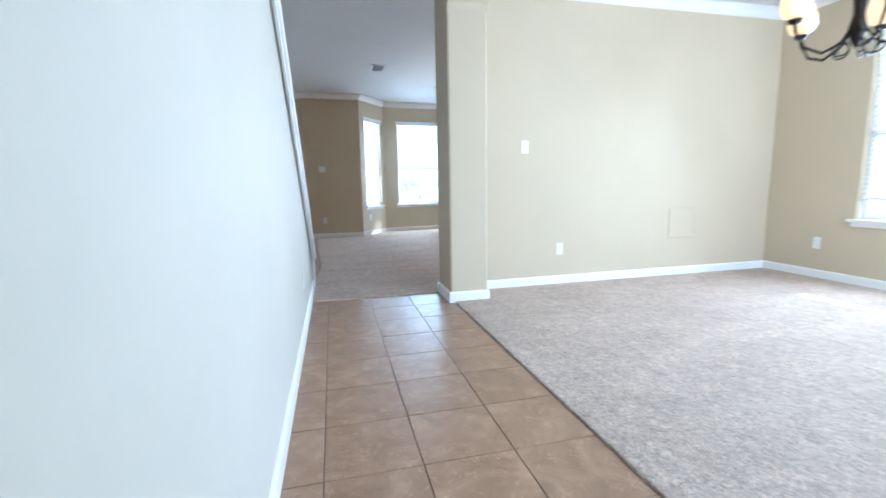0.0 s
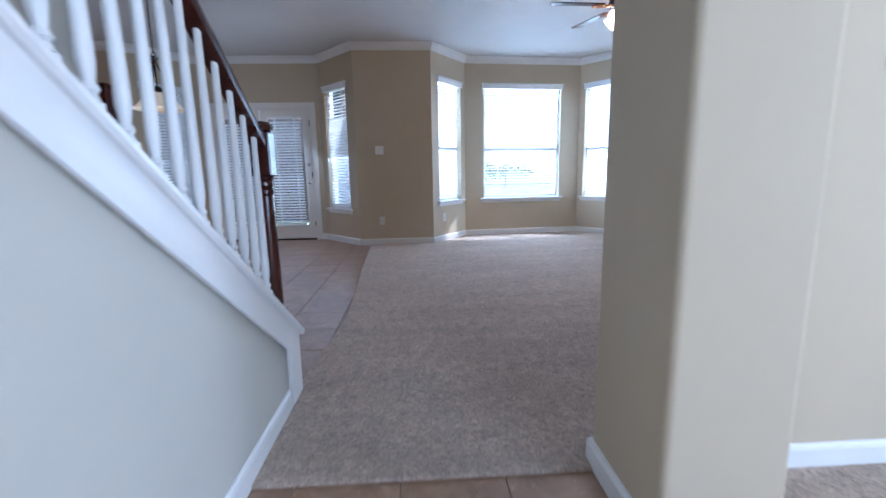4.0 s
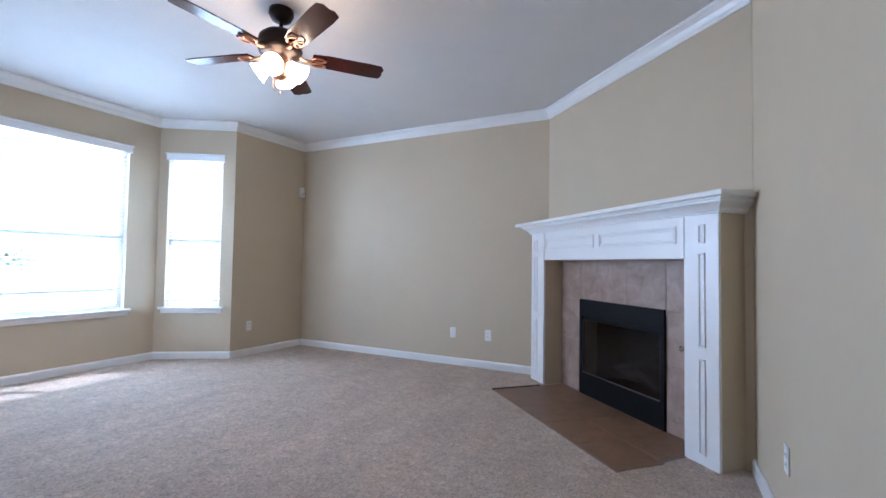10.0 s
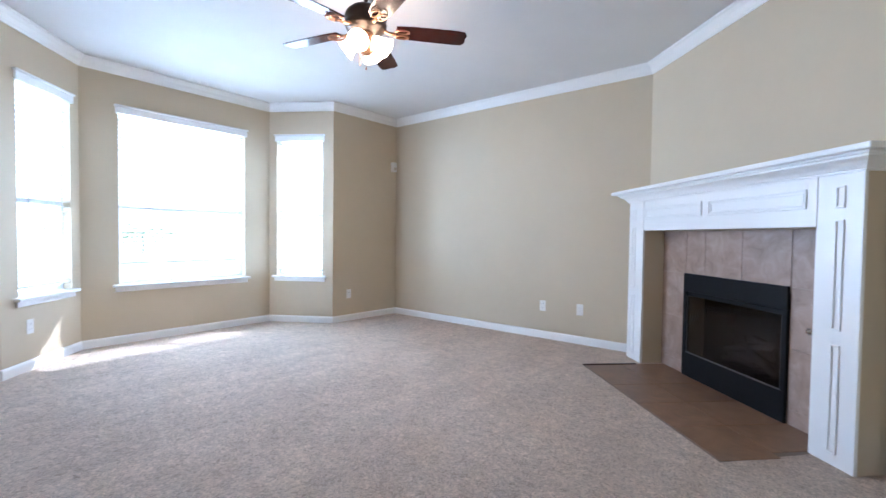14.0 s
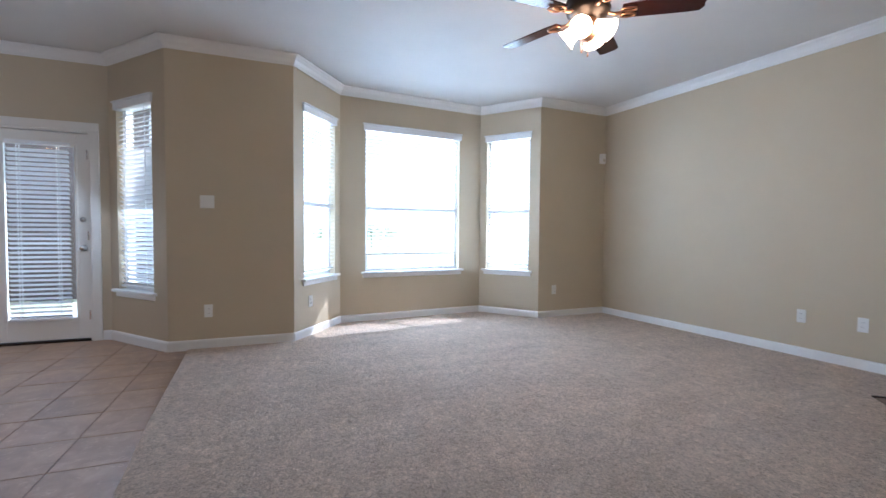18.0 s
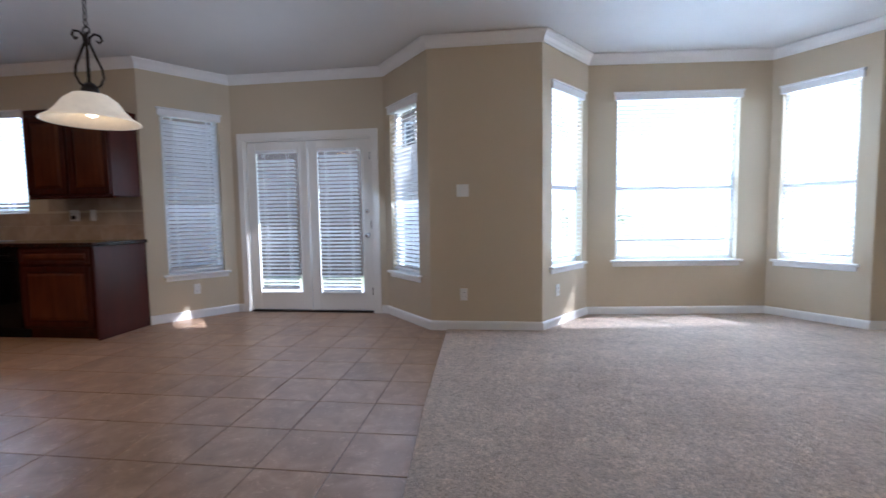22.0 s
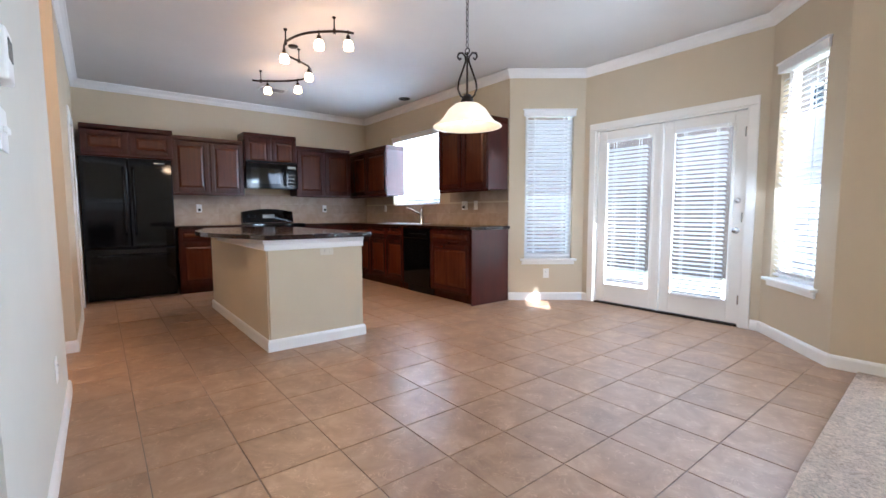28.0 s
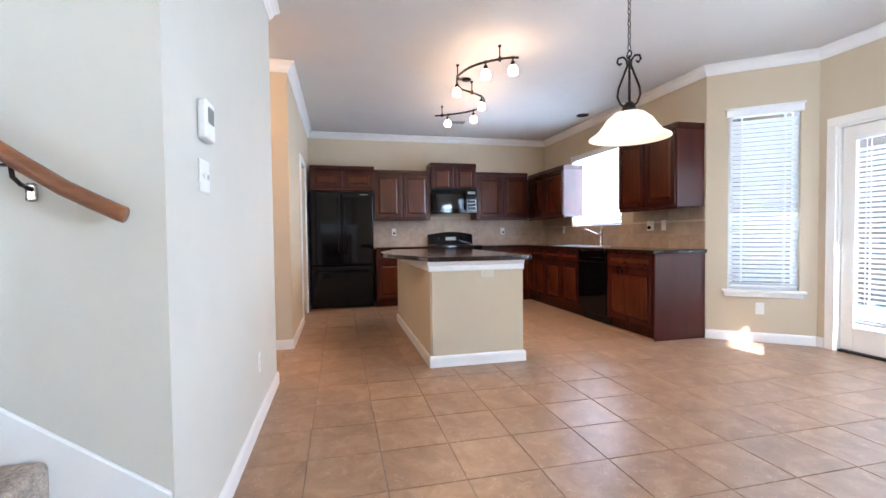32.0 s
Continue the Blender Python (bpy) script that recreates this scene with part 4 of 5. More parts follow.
# firebox
fb = thing("firebox", MF, "black metal gas firebox with ceramic logs", "fireplace insert")
bm = bmesh.new()
add_box(bm, FX0 - 0.012, TY, 0.70, FX1 + 0.012, TY + 0.02, FZ1 + 0.012, 0.003, 1)
add_box(bm, FX0 - 0.012, TY, FZ0 - 0.005, FX1 + 0.012, TY + 0.02, 0.205, 0.003, 1)
add_box(bm, FX0 - 0.012, TY, 0.205, FX0 + 0.026, TY + 0.02, 0.70, 0.003, 1)
add_box(bm, FX1 - 0.03, TY, 0.205, FX1 + 0.012, TY + 0.02, 0.70, 0.003, 1)
part("face", bm, MATT_BLACK, fb)
part("hood", box(FX0 + 0.027, TY - 0.03, 0.665, FX1 - 0.031, TY + 0.012, 0.699, 0.006, 2), MATT_BLACK, fb, "black metal smoke hood")
bm = bmesh.new()
add_box(bm, FX0 + 0.028, TY + 0.010, 0.206, FX1 - 0.032, TY + 0.018, 0.214, 0.002, 1)
for x in (FX0 + 0.027, FX1 - 0.036):
    add_box(bm, x, TY + 0.010, 0.215, x + 0.005, TY + 0.014, 0.664, 0.001, 1)
part("glass_frame", bm, BRONZE_EDGE, fb, "thin worn metal glass frame")
bm = bmesh.new()
add_box(bm, FX0 + 0.02, -D - 0.42, 0.10, FX1 - 0.02, -D - 0.40, 0.81)
add_box(bm, FX0, -D - 0.42, 0.10, FX0 + 0.02, TY - 0.005, 0.81)
add_box(bm, FX1 - 0.02, -D - 0.42, 0.10, FX1, TY - 0.005, 0.81)
add_box(bm, FX0 + 0.02, -D - 0.40, 0.10, FX1 - 0.02, TY - 0.005, 0.12)
add_box(bm, FX0 + 0.02, -D - 0.40, 0.79, FX1 - 0.02, TY - 0.005, 0.81)
part("chamber", bm, SOOT, fb)
g = part("glass", box(FX0 + 0.028, TY + 0.003, 0.208, FX1 - 0.032, TY + 0.007, 0.664), SMOKED, fb)
g.visible_shadow = False
for (x0, y0, z0, x1, y1, z1, r) in ((0.55, -0.40, 0.24, 1.12, -0.44, 0.26, 0.034), (0.62, -0.34, 0.22, 0.95, -0.42, 0.34, 0.026), (0.8, -0.46, 0.37, 1.1, -0.36, 0.27, 0.027), (0.62, -0.50, 0.34, 0.86, -0.38, 0.43, 0.02), (0.7, -0.38, 0.30, 0.78, -0.5, 0.46, 0.014), (0.92, -0.40, 0.29, 1.04, -0.46, 0.4, 0.013), (0.84, -0.36, 0.25, 1.08, -0.33, 0.22, 0.018)):
    pts = []
    for k in range(8):
        f = k / 7
        pts.append((0.18 + x0 + (x1 - x0) * f + random.uniform(-0.01, 0.01), y0 + (y1 - y0) * f, z0 + (z1 - z0) * f + random.uniform(-0.012, 0.012)))
    part("log", tube(pts, r, 8), LOG, fb, "charred ceramic log", smooth=True)
bm = bmesh.new()
for k in range(7):
    tube([(0.74 + k * 0.1, -0.30, 0.13), (0.74 + k * 0.1, -0.30, 0.2), (0.74 + k * 0.1, -0.5, 0.2)], 0.007, 6, bm)
part("grate", bm, MATT_BLACK, fb)
# gas key on the surround
key = lathe([(0.02, 0), (0.02, 0.004), (0.008, 0.008), (0.008, 0.02), (0.0, 0.021)], 14)
key.transform(Matrix.Translation((0.432, TY, 0.602)) @ Matrix.Rotation(radians(-90), 4, "X"))
part("gas_valve", key, CHROME, sur, "chrome gas valve plate", smooth=True)
# hearth
hearth = thing("hearth", MF, "brown tiled hearth set flush into the carpet", "hearth")
part("bed", prism([(1.80, -D), (1.81, 0.54), (0.17, 0.54), (LEG - 0.002, -D)], 0.0, 0.013), GROUT, hearth)
xs = [0.175, 0.56, 0.925, 1.29, 1.80]
for a, b in zip(xs, xs[1:]):
    for c, d in ((-D + 0.004, 0.2), (0.2, 0.535)):
        aa = a
        if a == xs[0]:
            aa = LEG if c < 0 else 0.175
        part("tile", box(aa + 0.002, c + 0.002, 0.0125, b - 0.002, d - 0.002, 0.0175, 0.002, 1), HEARTH, hearth)
part("edge_strip", box(1.79, 0.06, 0.013, 1.815, 0.545, 0.024, 0.004, 1), BRONZE, hearth, "dark metal carpet edge strip")


# ---- kitchen ----
def cab_door(name, m, w, h, parent, drawer=False):
    """Raised-panel cabinet front; local x across, z up, y outwards."""
    bm = bmesh.new()
    st = 0.055 if not drawer else 0.03
    t = 0.02
    add_box(bm, 0, 0, 0, st, t, h, 0.005, 2)
    add_box(bm, w - st, 0, 0, w, t, h, 0.005, 2)
    add_box(bm, st, 0, 0, w - st, t, st, 0.005, 2)
    add_box(bm, st, 0, h - st, w - st, t, h, 0.005, 2)
    add_box(bm, st, 0, st, w - st, 0.008, h - st)
    door = part(name, bm, CHERRY, parent, "", m)
    if w - 2 * st > 0.09 and h - 2 * st > 0.06:
        g, sl = 0.012, 0.02 if min(w, h) > 0.25 else 0.012
        a, b, c, d = st + g, w - st - g, st + g, h - st - g
        bm = bmesh.new()
        rings = [[bm.verts.new((x, y, z)) for x, z in ((a + e, c + e), (b - e, c + e), (b - e, d - e), (a + e, d - e))]
                 for e, y in ((0.0, 0.0082), (0.0, 0.0105), (sl, 0.0195), (sl + 0.003, 0.0205))]
        bm.faces.new(rings[3])
        bm.faces.new(rings[0][::-1])
        for lo, hi in zip(rings, rings[1:]):
            for k in range(4):
                bm.faces.new((lo[k], lo[(k + 1) % 4], hi[(k + 1) % 4], hi[k]))
        bmesh.ops.recalc_face_normals(bm, faces=bm.faces)
        part("raised_panel", bm, CHERRY_PANEL, door, "reddish brown veneer panel")
    return door


def upper_cabinet(m, w, h, d, doors, label, crown=True, left_open=False):
    """Wall cabinet: local x across, y outwards from the wall, z from its underside."""
    c = thing("wall_cabinet", m, label, "cabinet", "kitchen wall cabinets")
    part("body", box(0.001, 0.004, 0, w - 0.001, d, h, 0.002, 1), CHERRY_SIDE, c)
    dw = w / doors
    for k in range(doors):
        cab_door("door", pose(k * dw + 0.012, d + 0.001, 0.02), dw - 0.024, h - 0.045, c)
    if crown:
        pr = [(0.0, h - 0.022), (0.02, h - 0.022), (0.026, h - 0.004), (0.04, h + 0.012), (0.058, h + 0.026), (0.064, h + 0.03), (0.064, h + 0.045), (0.0, h + 0.045)]
        part("crown", sweep([(w, 0.006), (w, d), (0.0, d), (0.0, 0.006)], [(-a, z) for a, z in pr]), CHERRY, c)
    part("light_rail", box(0.002, d - 0.03, -0.02, w - 0.002, d - 0.005, -0.001, 0.003, 1), CHERRY, c)
    return c


def base_cabinet(m, w, label, doors=1, drawer=True, d=0.60):
    c = thing("base_cabinet", m, label, "cabinet", "kitchen base cabinets")
    bm = bmesh.new()
    add_box(bm, 0.001, 0.02, 0.0, w - 0.001, d - 0.06, 0.10)
    add_box(bm, 0.001, 0.02, 0.10, w - 0.001, d, 0.874, 0.002, 1)
    part("body", bm, CHERRY, c)
    dw = w / doors
    for k in range(doors):
        if drawer:
            cab_door("drawer", pose(k * dw + 0.015, d + 0.001, 0.715), dw - 0.03, 0.14, c, True)
        cab_door("door", pose(k * dw + 0.015, d + 0.001, 0.125), dw - 0.03, 0.57 if drawer else 0.72, c)
    return c


def on_west(y):
    """Frame on the west wall: local x towards -y... origin at its +y end, y outwards."""
    return Matrix(((0, 1, 0, XW), (-1, 0, 0, y), (0, 0, 1, 0), (0, 0, 0, 1)))


def on_north(x):
    """Frame on the north wall: local x towards -x, origin at its east end, y outwards."""
    return Matrix(((-1, 0, 0, x), (0, -1, 0, YN), (0, 0, 1, 0), (0, 0, 0, 1)))


def up(m, z):
    return m @ Matrix.Translation((0, 0, z))


FZ = 1.755
FR0, FR1 = 6.40, 7.34
R0, R1 = 8.28, 9.05
# wall cabinets, west run
upper_cabinet(up(on_west(FR1 + 0.02), 1.78), 0.93, 0.31, 0.60, 2, "short cherry cabinet above the refrigerator")
upper_cabinet(up(on_west(R0 - 0.005), 1.35), R0 - 0.005 - (FR1 + 0.025), 0.735, 0.33, 2, "cherry wall cabinet with two raised-panel doors")
upper_cabinet(up(on_west(R1), 1.775), R1 - R0, 0.44, 0.36, 2, "raised cherry cabinet above the microwave")
upper_cabinet(up(on_west(9.98), 1.35), 9.98 - R1 - 0.005, 0.735, 0.33, 2, "cherry wall cabinet beside the microwave")
# corner and north run
NWX = -5.42
upper_cabinet(up(on_north(NWX), 1.35), XW * -1 + NWX - 0.002, 0.735, 0.33, 2, "cherry corner wall cabinet beside the sink window", True)
part_panel = upper_cabinet(up(on_north(-3.15), 1.35), 0.93, 0.80, 0.33, 2, "cherry wall cabinet with crown at the end of the run")
# base cabinets, west run
base_cabinet(on_west(R0 - 0.004), R0 - 0.004 - (FR1 + 0.025), "cherry base cabinet beside the refrigerator", 2)
base_cabinet(on_west(9.98), 9.98 - R1 - 0.004, "cherry base cabinet beside the range", 2)
# base cabinets, north run
DW0, DW1 = -3.92, -4.53
base_cabinet(on_north(-3.15), -3.15 - DW0 - 0.002, "cherry base cabinet at the end of the run", 1)
endp = part("end_panel", box(-3.148, YN - 0.60, 0.0, -3.132, YN - 0.004, 0.874, 0.002, 1), CHERRY_SIDE)
tagged(endp, "flat cherry end panel of the base cabinets", "cabinet panel")
base_cabinet(on_north(DW1 - 0.002), 0.94, "cherry sink base cabinet under the window", 2)
base_cabinet(on_north(DW1 - 0.944), XW * -1 + DW1 - 0.944 - 0.02, "cherry corner base cabinet", 1)

# worktops with a sink cut-out
SKX0, SKX1, SY0, SY1 = -5.33, -4.62, YN - 0.53, YN - 0.11
bm = bmesh.new()
ct0, ct1 = 0.876, 0.912
add_box(bm, XW + 0.002, YN - 0.635, ct0, SKX0, YN - 0.002, ct1)
add_box(bm, SKX1, YN - 0.635, ct0, -3.105, YN - 0.002, ct1, 0.004, 1)
add_box(bm, SKX0, YN - 0.635, ct0, SKX1, SY0, ct1)
add_box(bm, SKX0, SY1, ct0, SKX1, YN - 0.002, ct1)
add_box(bm, XW + 0.002, R1 + 0.002, ct0, XW + 0.635, YN - 0.635, ct1)
tagged(part("worktop", bm, GRANITE), "dark polished granite worktop with a sink cut-out", "worktop")
tagged(part("worktop", box(XW + 0.002, FR1 + 0.03, ct0, XW + 0.635, R0 - 0.004, ct1, 0.004, 1), GRANITE), "short dark granite worktop beside the refrigerator", "worktop")
# backsplash tiles in running rows
spl = thing("backsplash", pose(0, 0, 0), "tan stone tile backsplash above the worktops", "backsplash", kind="structure")
tp = 0.152
k = 0
y = FR1 + 0.03
while y < YN - 0.01:
    y2 = min(y + tp * 2, YN - 0.003)
    for z0, z1 in ((0.913, 1.0645), (1.0655, 1.2175), (1.2185, 1.37)):
        part("tile", box(XW + 0.001, y + 0.0003, z0, XW + 0.009, y2 - 0.0003, z1, 0.0008, 1), SPLASH, spl)
    y = y2
x = XW + 0.012
while x < -3.136:
    x2 = min(x + tp * 2, -3.134)
    inwin = x2 > XW + WIN[7][0] and x < XW + WIN[7][1]
    for z0, z1 in ((0.914, 1.065), (1.067, 1.198), (1.22, 1.37)):
        if inwin and z0 > 1.2:
            continue
        part("tile", box(x + 0.0003, YN - 0.009, z0, x2 - 0.0003, YN - 0.001, z1, 0.0008, 1), SPLASH, spl)
    x = x2

# sink and tap
sink = thing("kitchen_sink", pose((SKX0 + SKX1) / 2, (SY0 + SY1) / 2, 0.912), "stainless double-bowl sink in the worktop", "sink")
bm = bmesh.new()
hw, hd = (SKX1 - SKX0) / 2, (SY1 - SY0) / 2
for a, b in ((-hw - 0.015, -0.012), (0.012, hw + 0.015)):
    ax, bx = max(a, -hw) + 0.006, min(b, hw) - 0.006
    add_box(bm, ax, -hd + 0.006, -0.18, bx, hd - 0.006, -0.175)
    add_box(bm, ax, -hd + 0.006, -0.175, ax + 0.004, hd - 0.006, 0.0)
    add_box(bm, bx - 0.004, -hd + 0.006, -0.175, bx, hd - 0.006, 0.0)
    add_box(bm, ax + 0.004, -hd + 0.006, -0.175, bx - 0.004, -hd + 0.01, 0.0)
    add_box(bm, ax + 0.004, hd - 0.01, -0.175, bx - 0.004, hd - 0.006, 0.0)
part("bowls", bm, STEEL, sink)
bm = bmesh.new()
for q in ((-hw - 0.02, -hd - 0.02, hw + 0.02, -hd + 0.006), (-hw - 0.02, hd - 0.006, hw + 0.02, hd + 0.02), (-hw - 0.02, -hd + 0.006, -hw + 0.006, hd - 0.006), (hw - 0.006, -hd + 0.006, hw + 0.02, hd - 0.006), (-0.015, -hd + 0.006, 0.015, hd - 0.006)):
    add_box(bm, q[0], q[1], 0.0, q[2], q[3], 0.006, 0.002, 1)
part("rim", bm, STEEL, sink)
tap = thing("kitchen_tap", pose(-4.86, YN - 0.065, 0.913), "brushed nickel pull-out tap behind the sink", "tap")
bm = lathe([(0.028, 0), (0.028, 0.01), (0.02, 0.02), (0.02, 0.16), (0.023, 0.17), (0.023, 0.2), (0.012, 0.215), (0.0, 0.216)], 18)
part("body", bm, CHROME, tap, smooth=True)
part("spout", tube([(0, 0, 0.13), (-0.03, -0.06, 0.17), (-0.07, -0.12, 0.205), (-0.11, -0.17, 0.235), (-0.125, -0.19, 0.225)], 0.014, 12), CHROME, tap, smooth=True)
part("lever", tube([(0, 0, 0.2), (0.02, -0.01, 0.23), (0.05, -0.02, 0.255)], 0.007, 8), CHROME, tap, smooth=True)

# dishwasher
dwm = on_north(DW0 - 0.002)
dw = thing("dishwasher", dwm, "black built-in dishwasher between the cabinets", "dishwasher")
W = DW0 - DW1 - 0.006
part("door", box(0.0, 0.05, 0.11, W, 0.615, 0.73, 0.006), BLACK, dw)
part("control_panel", box(0.0, 0.05, 0.735, W, 0.622, 0.87, 0.008), BLACK, dw)
part("kick_plate", box(0.01, 0.05, 0.0, W - 0.01, 0.55, 0.105), MATT_BLACK, dw)
part("handle", box(0.06, 0.622, 0.775, W - 0.06, 0.632, 0.80, 0.003, 1), BLACK, dw)

# refrigerator
fm = Matrix(((0, 1, 0, XW), (-1, 0, 0, FR1), (0, 0, 1, 0), (0, 0, 0, 1)))
fr = thing("refrigerator", fm, "glossy black french-door refrigerator with bottom freezer", "refrigerator")
FWD = FR1 - FR0
part("cabinet", box(0.005, 0.03, 0.02, FWD - 0.005, 0.55, FZ - 0.01, 0.006), BLACK, fr)
hl = FWD / 2
for a, b, hx in ((0.005, hl - 0.003, hl - 0.05), (hl + 0.003, FWD - 0.005, hl + 0.05)):
    dd = part("door", box(a, 0.555, 0.66, b, 0.615, FZ, 0.012, 3), BLACK, fr)
    part("handle", tube([(hx, 0.615, 0.82), (hx, 0.655, 0.86), (hx, 0.66, 1.25), (hx, 0.655, 1.6), (hx, 0.615, 1.64)], 0.013, 10), BLACK, fr, "curved glossy black handle", smooth=True)
part("freezer_drawer", box(0.005, 0.555, 0.06, FWD - 0.005, 0.615, 0.65, 0.012, 3), BLACK, fr)
part("drawer_handle", tube([(0.1, 0.615, 0.56), (0.13, 0.655, 0.565), (FWD - 0.13, 0.655, 0.565), (FWD - 0.1, 0.615, 0.56)], 0.013, 10), BLACK, fr, smooth=True)
part("badge", box(0.08, 0.615, 1.705, 0.2, 0.6165, 1.712), CHROME, fr, "small bright brand strip")

# range
rm = Matrix(((0, 1, 0, XW), (-1, 0, 0, R1), (0, 0, 1, 0), (0, 0, 0, 1)))
rg = thing("cooking_range", rm, "black freestanding range with curved control panel", "range")
RW = R1 - R0
part("body", box(0.004, 0.02, 0.02, RW - 0.004, 0.62, 0.90, 0.006), BLACK, rg)
part("cooktop", box(0.0, 0.02, 0.9005, RW, 0.645, 0.925, 0.006), BLACK_GLASS, rg)
bm = bmesh.new()
n = 14
top = [(RW * k / n, 1.10 + 0.045 * math.sin(math.pi * k / n)) for k in range(n + 1)]
f0 = [bm.verts.new((x, 0.02, z)) for x, z in [(0.0, 0.93)] + top + [(RW, 0.93)]]
f1 = [bm.verts.new((x, 0.10 if z > 1 else 0.13, z)) for x, z in [(0.0, 0.93)] + top + [(RW, 0.93)]]
bm.faces.new(f0)
bm.faces.new(f1[::-1])
for k in range(len(f0)):
    j = (k + 1) % len(f0)
    bm.faces.new((f0[k], f0[j], f1[j], f1[k]))
part("backguard", bm, BLACK, rg, "curved black control panel")
part("display", box(RW / 2 - 0.09, 0.115, 1.0, RW / 2 + 0.09, 0.127, 1.06, 0.002, 1), GREY_LCD, rg)
for x in (0.08, 0.17, RW - 0.17, RW - 0.08):
    kb = lathe([(0.022, 0), (0.022, 0.012), (0.016, 0.02), (0.0, 0.021)], 14)
    kb.transform(Matrix.Translation((x, 0.115, 1.03)) @ Matrix.Rotation(radians(-90), 4, "X"))
    part("knob", kb, MATT_BLACK, rg, smooth=True)
part("oven_door", box(0.01, 0.622, 0.22, RW - 0.01, 0.65, 0.86, 0.008), BLACK, rg)
part("oven_window", box(0.13, 0.65, 0.36, RW - 0.13, 0.654, 0.66, 0.002, 1), BLACK_GLASS, rg)
part("oven_handle", tube([(0.06, 0.65, 0.79), (0.08, 0.69, 0.80), (RW - 0.08, 0.69, 0.80), (RW - 0.06, 0.65, 0.79)], 0.012, 10), BLACK, rg, smooth=True)
part("storage_drawer", box(0.01, 0.622, 0.05, RW - 0.01, 0.648, 0.205, 0.006), BLACK, rg)
for bx, by, r in ((0.2, 0.22, 0.075), (0.56, 0.22, 0.095), (0.2, 0.47, 0.095), (0.56, 0.47, 0.075)):
    part("burner_ring", lathe([(r - 0.004, 0.0), (r - 0.004, 0.001), (r, 0.001), (r, 0.0)], 28, None, (bx, by, 0.925)), MATT_BLACK, rg)

# microwave under the raised cabinet
mw = thing("microwave", up(rm, 1.445), "black over-the-range microwave oven", "microwave")
part("body", box(0.002, 0.01, 0.0, RW - 0.002, 0.36, 0.415, 0.005, 1), BLACK, mw)
part("door", box(0.19, 0.361, 0.01, RW - 0.006, 0.40, 0.375, 0.006), BLACK, mw)
part("door_window", box(0.26, 0.40, 0.07, RW - 0.07, 0.403, 0.31, 0.004, 1), BLACK_GLASS, mw)
part("control_panel", box(0.004, 0.361, 0.01, 0.185, 0.40, 0.375, 0.006), BLACK, mw)
part("display", box(0.03, 0.40, 0.31, 0.16, 0.402, 0.35), GREY_LCD, mw)
for r in range(4):
    for c in range(3):
        part("button", box(0.035 + c * 0.043, 0.40, 0.06 + r * 0.055, 0.068 + c * 0.043, 0.4025, 0.095 + r * 0.055, 0.002, 1), MATT_BLACK, mw)
part("handle", tube([(0.215, 0.40, 0.05), (0.215, 0.43, 0.07), (0.215, 0.43, 0.32), (0.215, 0.40, 0.34)], 0.009, 8), BLACK, mw, smooth=True)
part("vent_grille", box(0.006, 0.361, 0.38, RW - 0.006, 0.395, 0.413, 0.004, 1), MATT_BLACK, mw)

# island
IX0, IX1, IY0, IY1 = -4.97, -2.895, 7.545, 8.36
isl = thing("kitchen_island", pose(0, 0, 0), "beige plastered kitchen island with a dark granite top", "kitchen island")
bm = box(IX0, IY0, 0, IX1, IY1, 0.874)
es = [e for e in bm.edges if abs(e.verts[0].co.z - e.verts[1].co.z) > 0.5]
bmesh.ops.bevel(bm, geom=es, offset=0.012, segments=3, affect="EDGES")
part("body", bm, WALL, isl)
loop = [(IX0, IY0), (IX1, IY0), (IX1, IY1), (IX0, IY1)]
part("baseboard", sweep(loop, BASE, True), TRIM, isl)
part("neck_moulding", sweep([(IX0 + 0.4, IY0), (IX1, IY0), (IX1, IY1)], [(0.0, 0.79), (0.012, 0.79), (0.016, 0.80), (0.016, 0.835), (0.026, 0.845), (0.03, 0.872), (0.0, 0.872)]), TRIM, isl)
# island top: straight on the working side, bowed towards the nook
pts = [(IX1 + 0.10, IY0 - 0.04), (IX1 + 0.12, IY0 - 0.01), (IX1 + 0.12, IY1 + 0.03), (IX1 + 0.10, IY1 + 0.05), (IX0 - 0.05, IY1 + 0.05), (IX0 - 0.05, IY0 - 0.05)]
for k in range(0, 9):
    f = k / 8
    pts.append((IX0 + 0.45 + (IX1 - 0.15 - IX0 - 0.45) * f, IY0 - 0.06 - 0.24 * math.sin(math.pi * (0.15 + 0.85 * f)) ** 0.8 if f < 1 else IY0 - 0.07))
bm = prism(pts, 0.8755, 0.912)
bmesh.ops.bevel(bm, geom=[e for e in bm.edges if abs(e.verts[0].co.z - e.verts[1].co.z) < 0.001], offset=0.008, segments=2, affect="EDGES")
part("top", bm, GRANITE, isl, "dark speckled granite top with bowed edge")


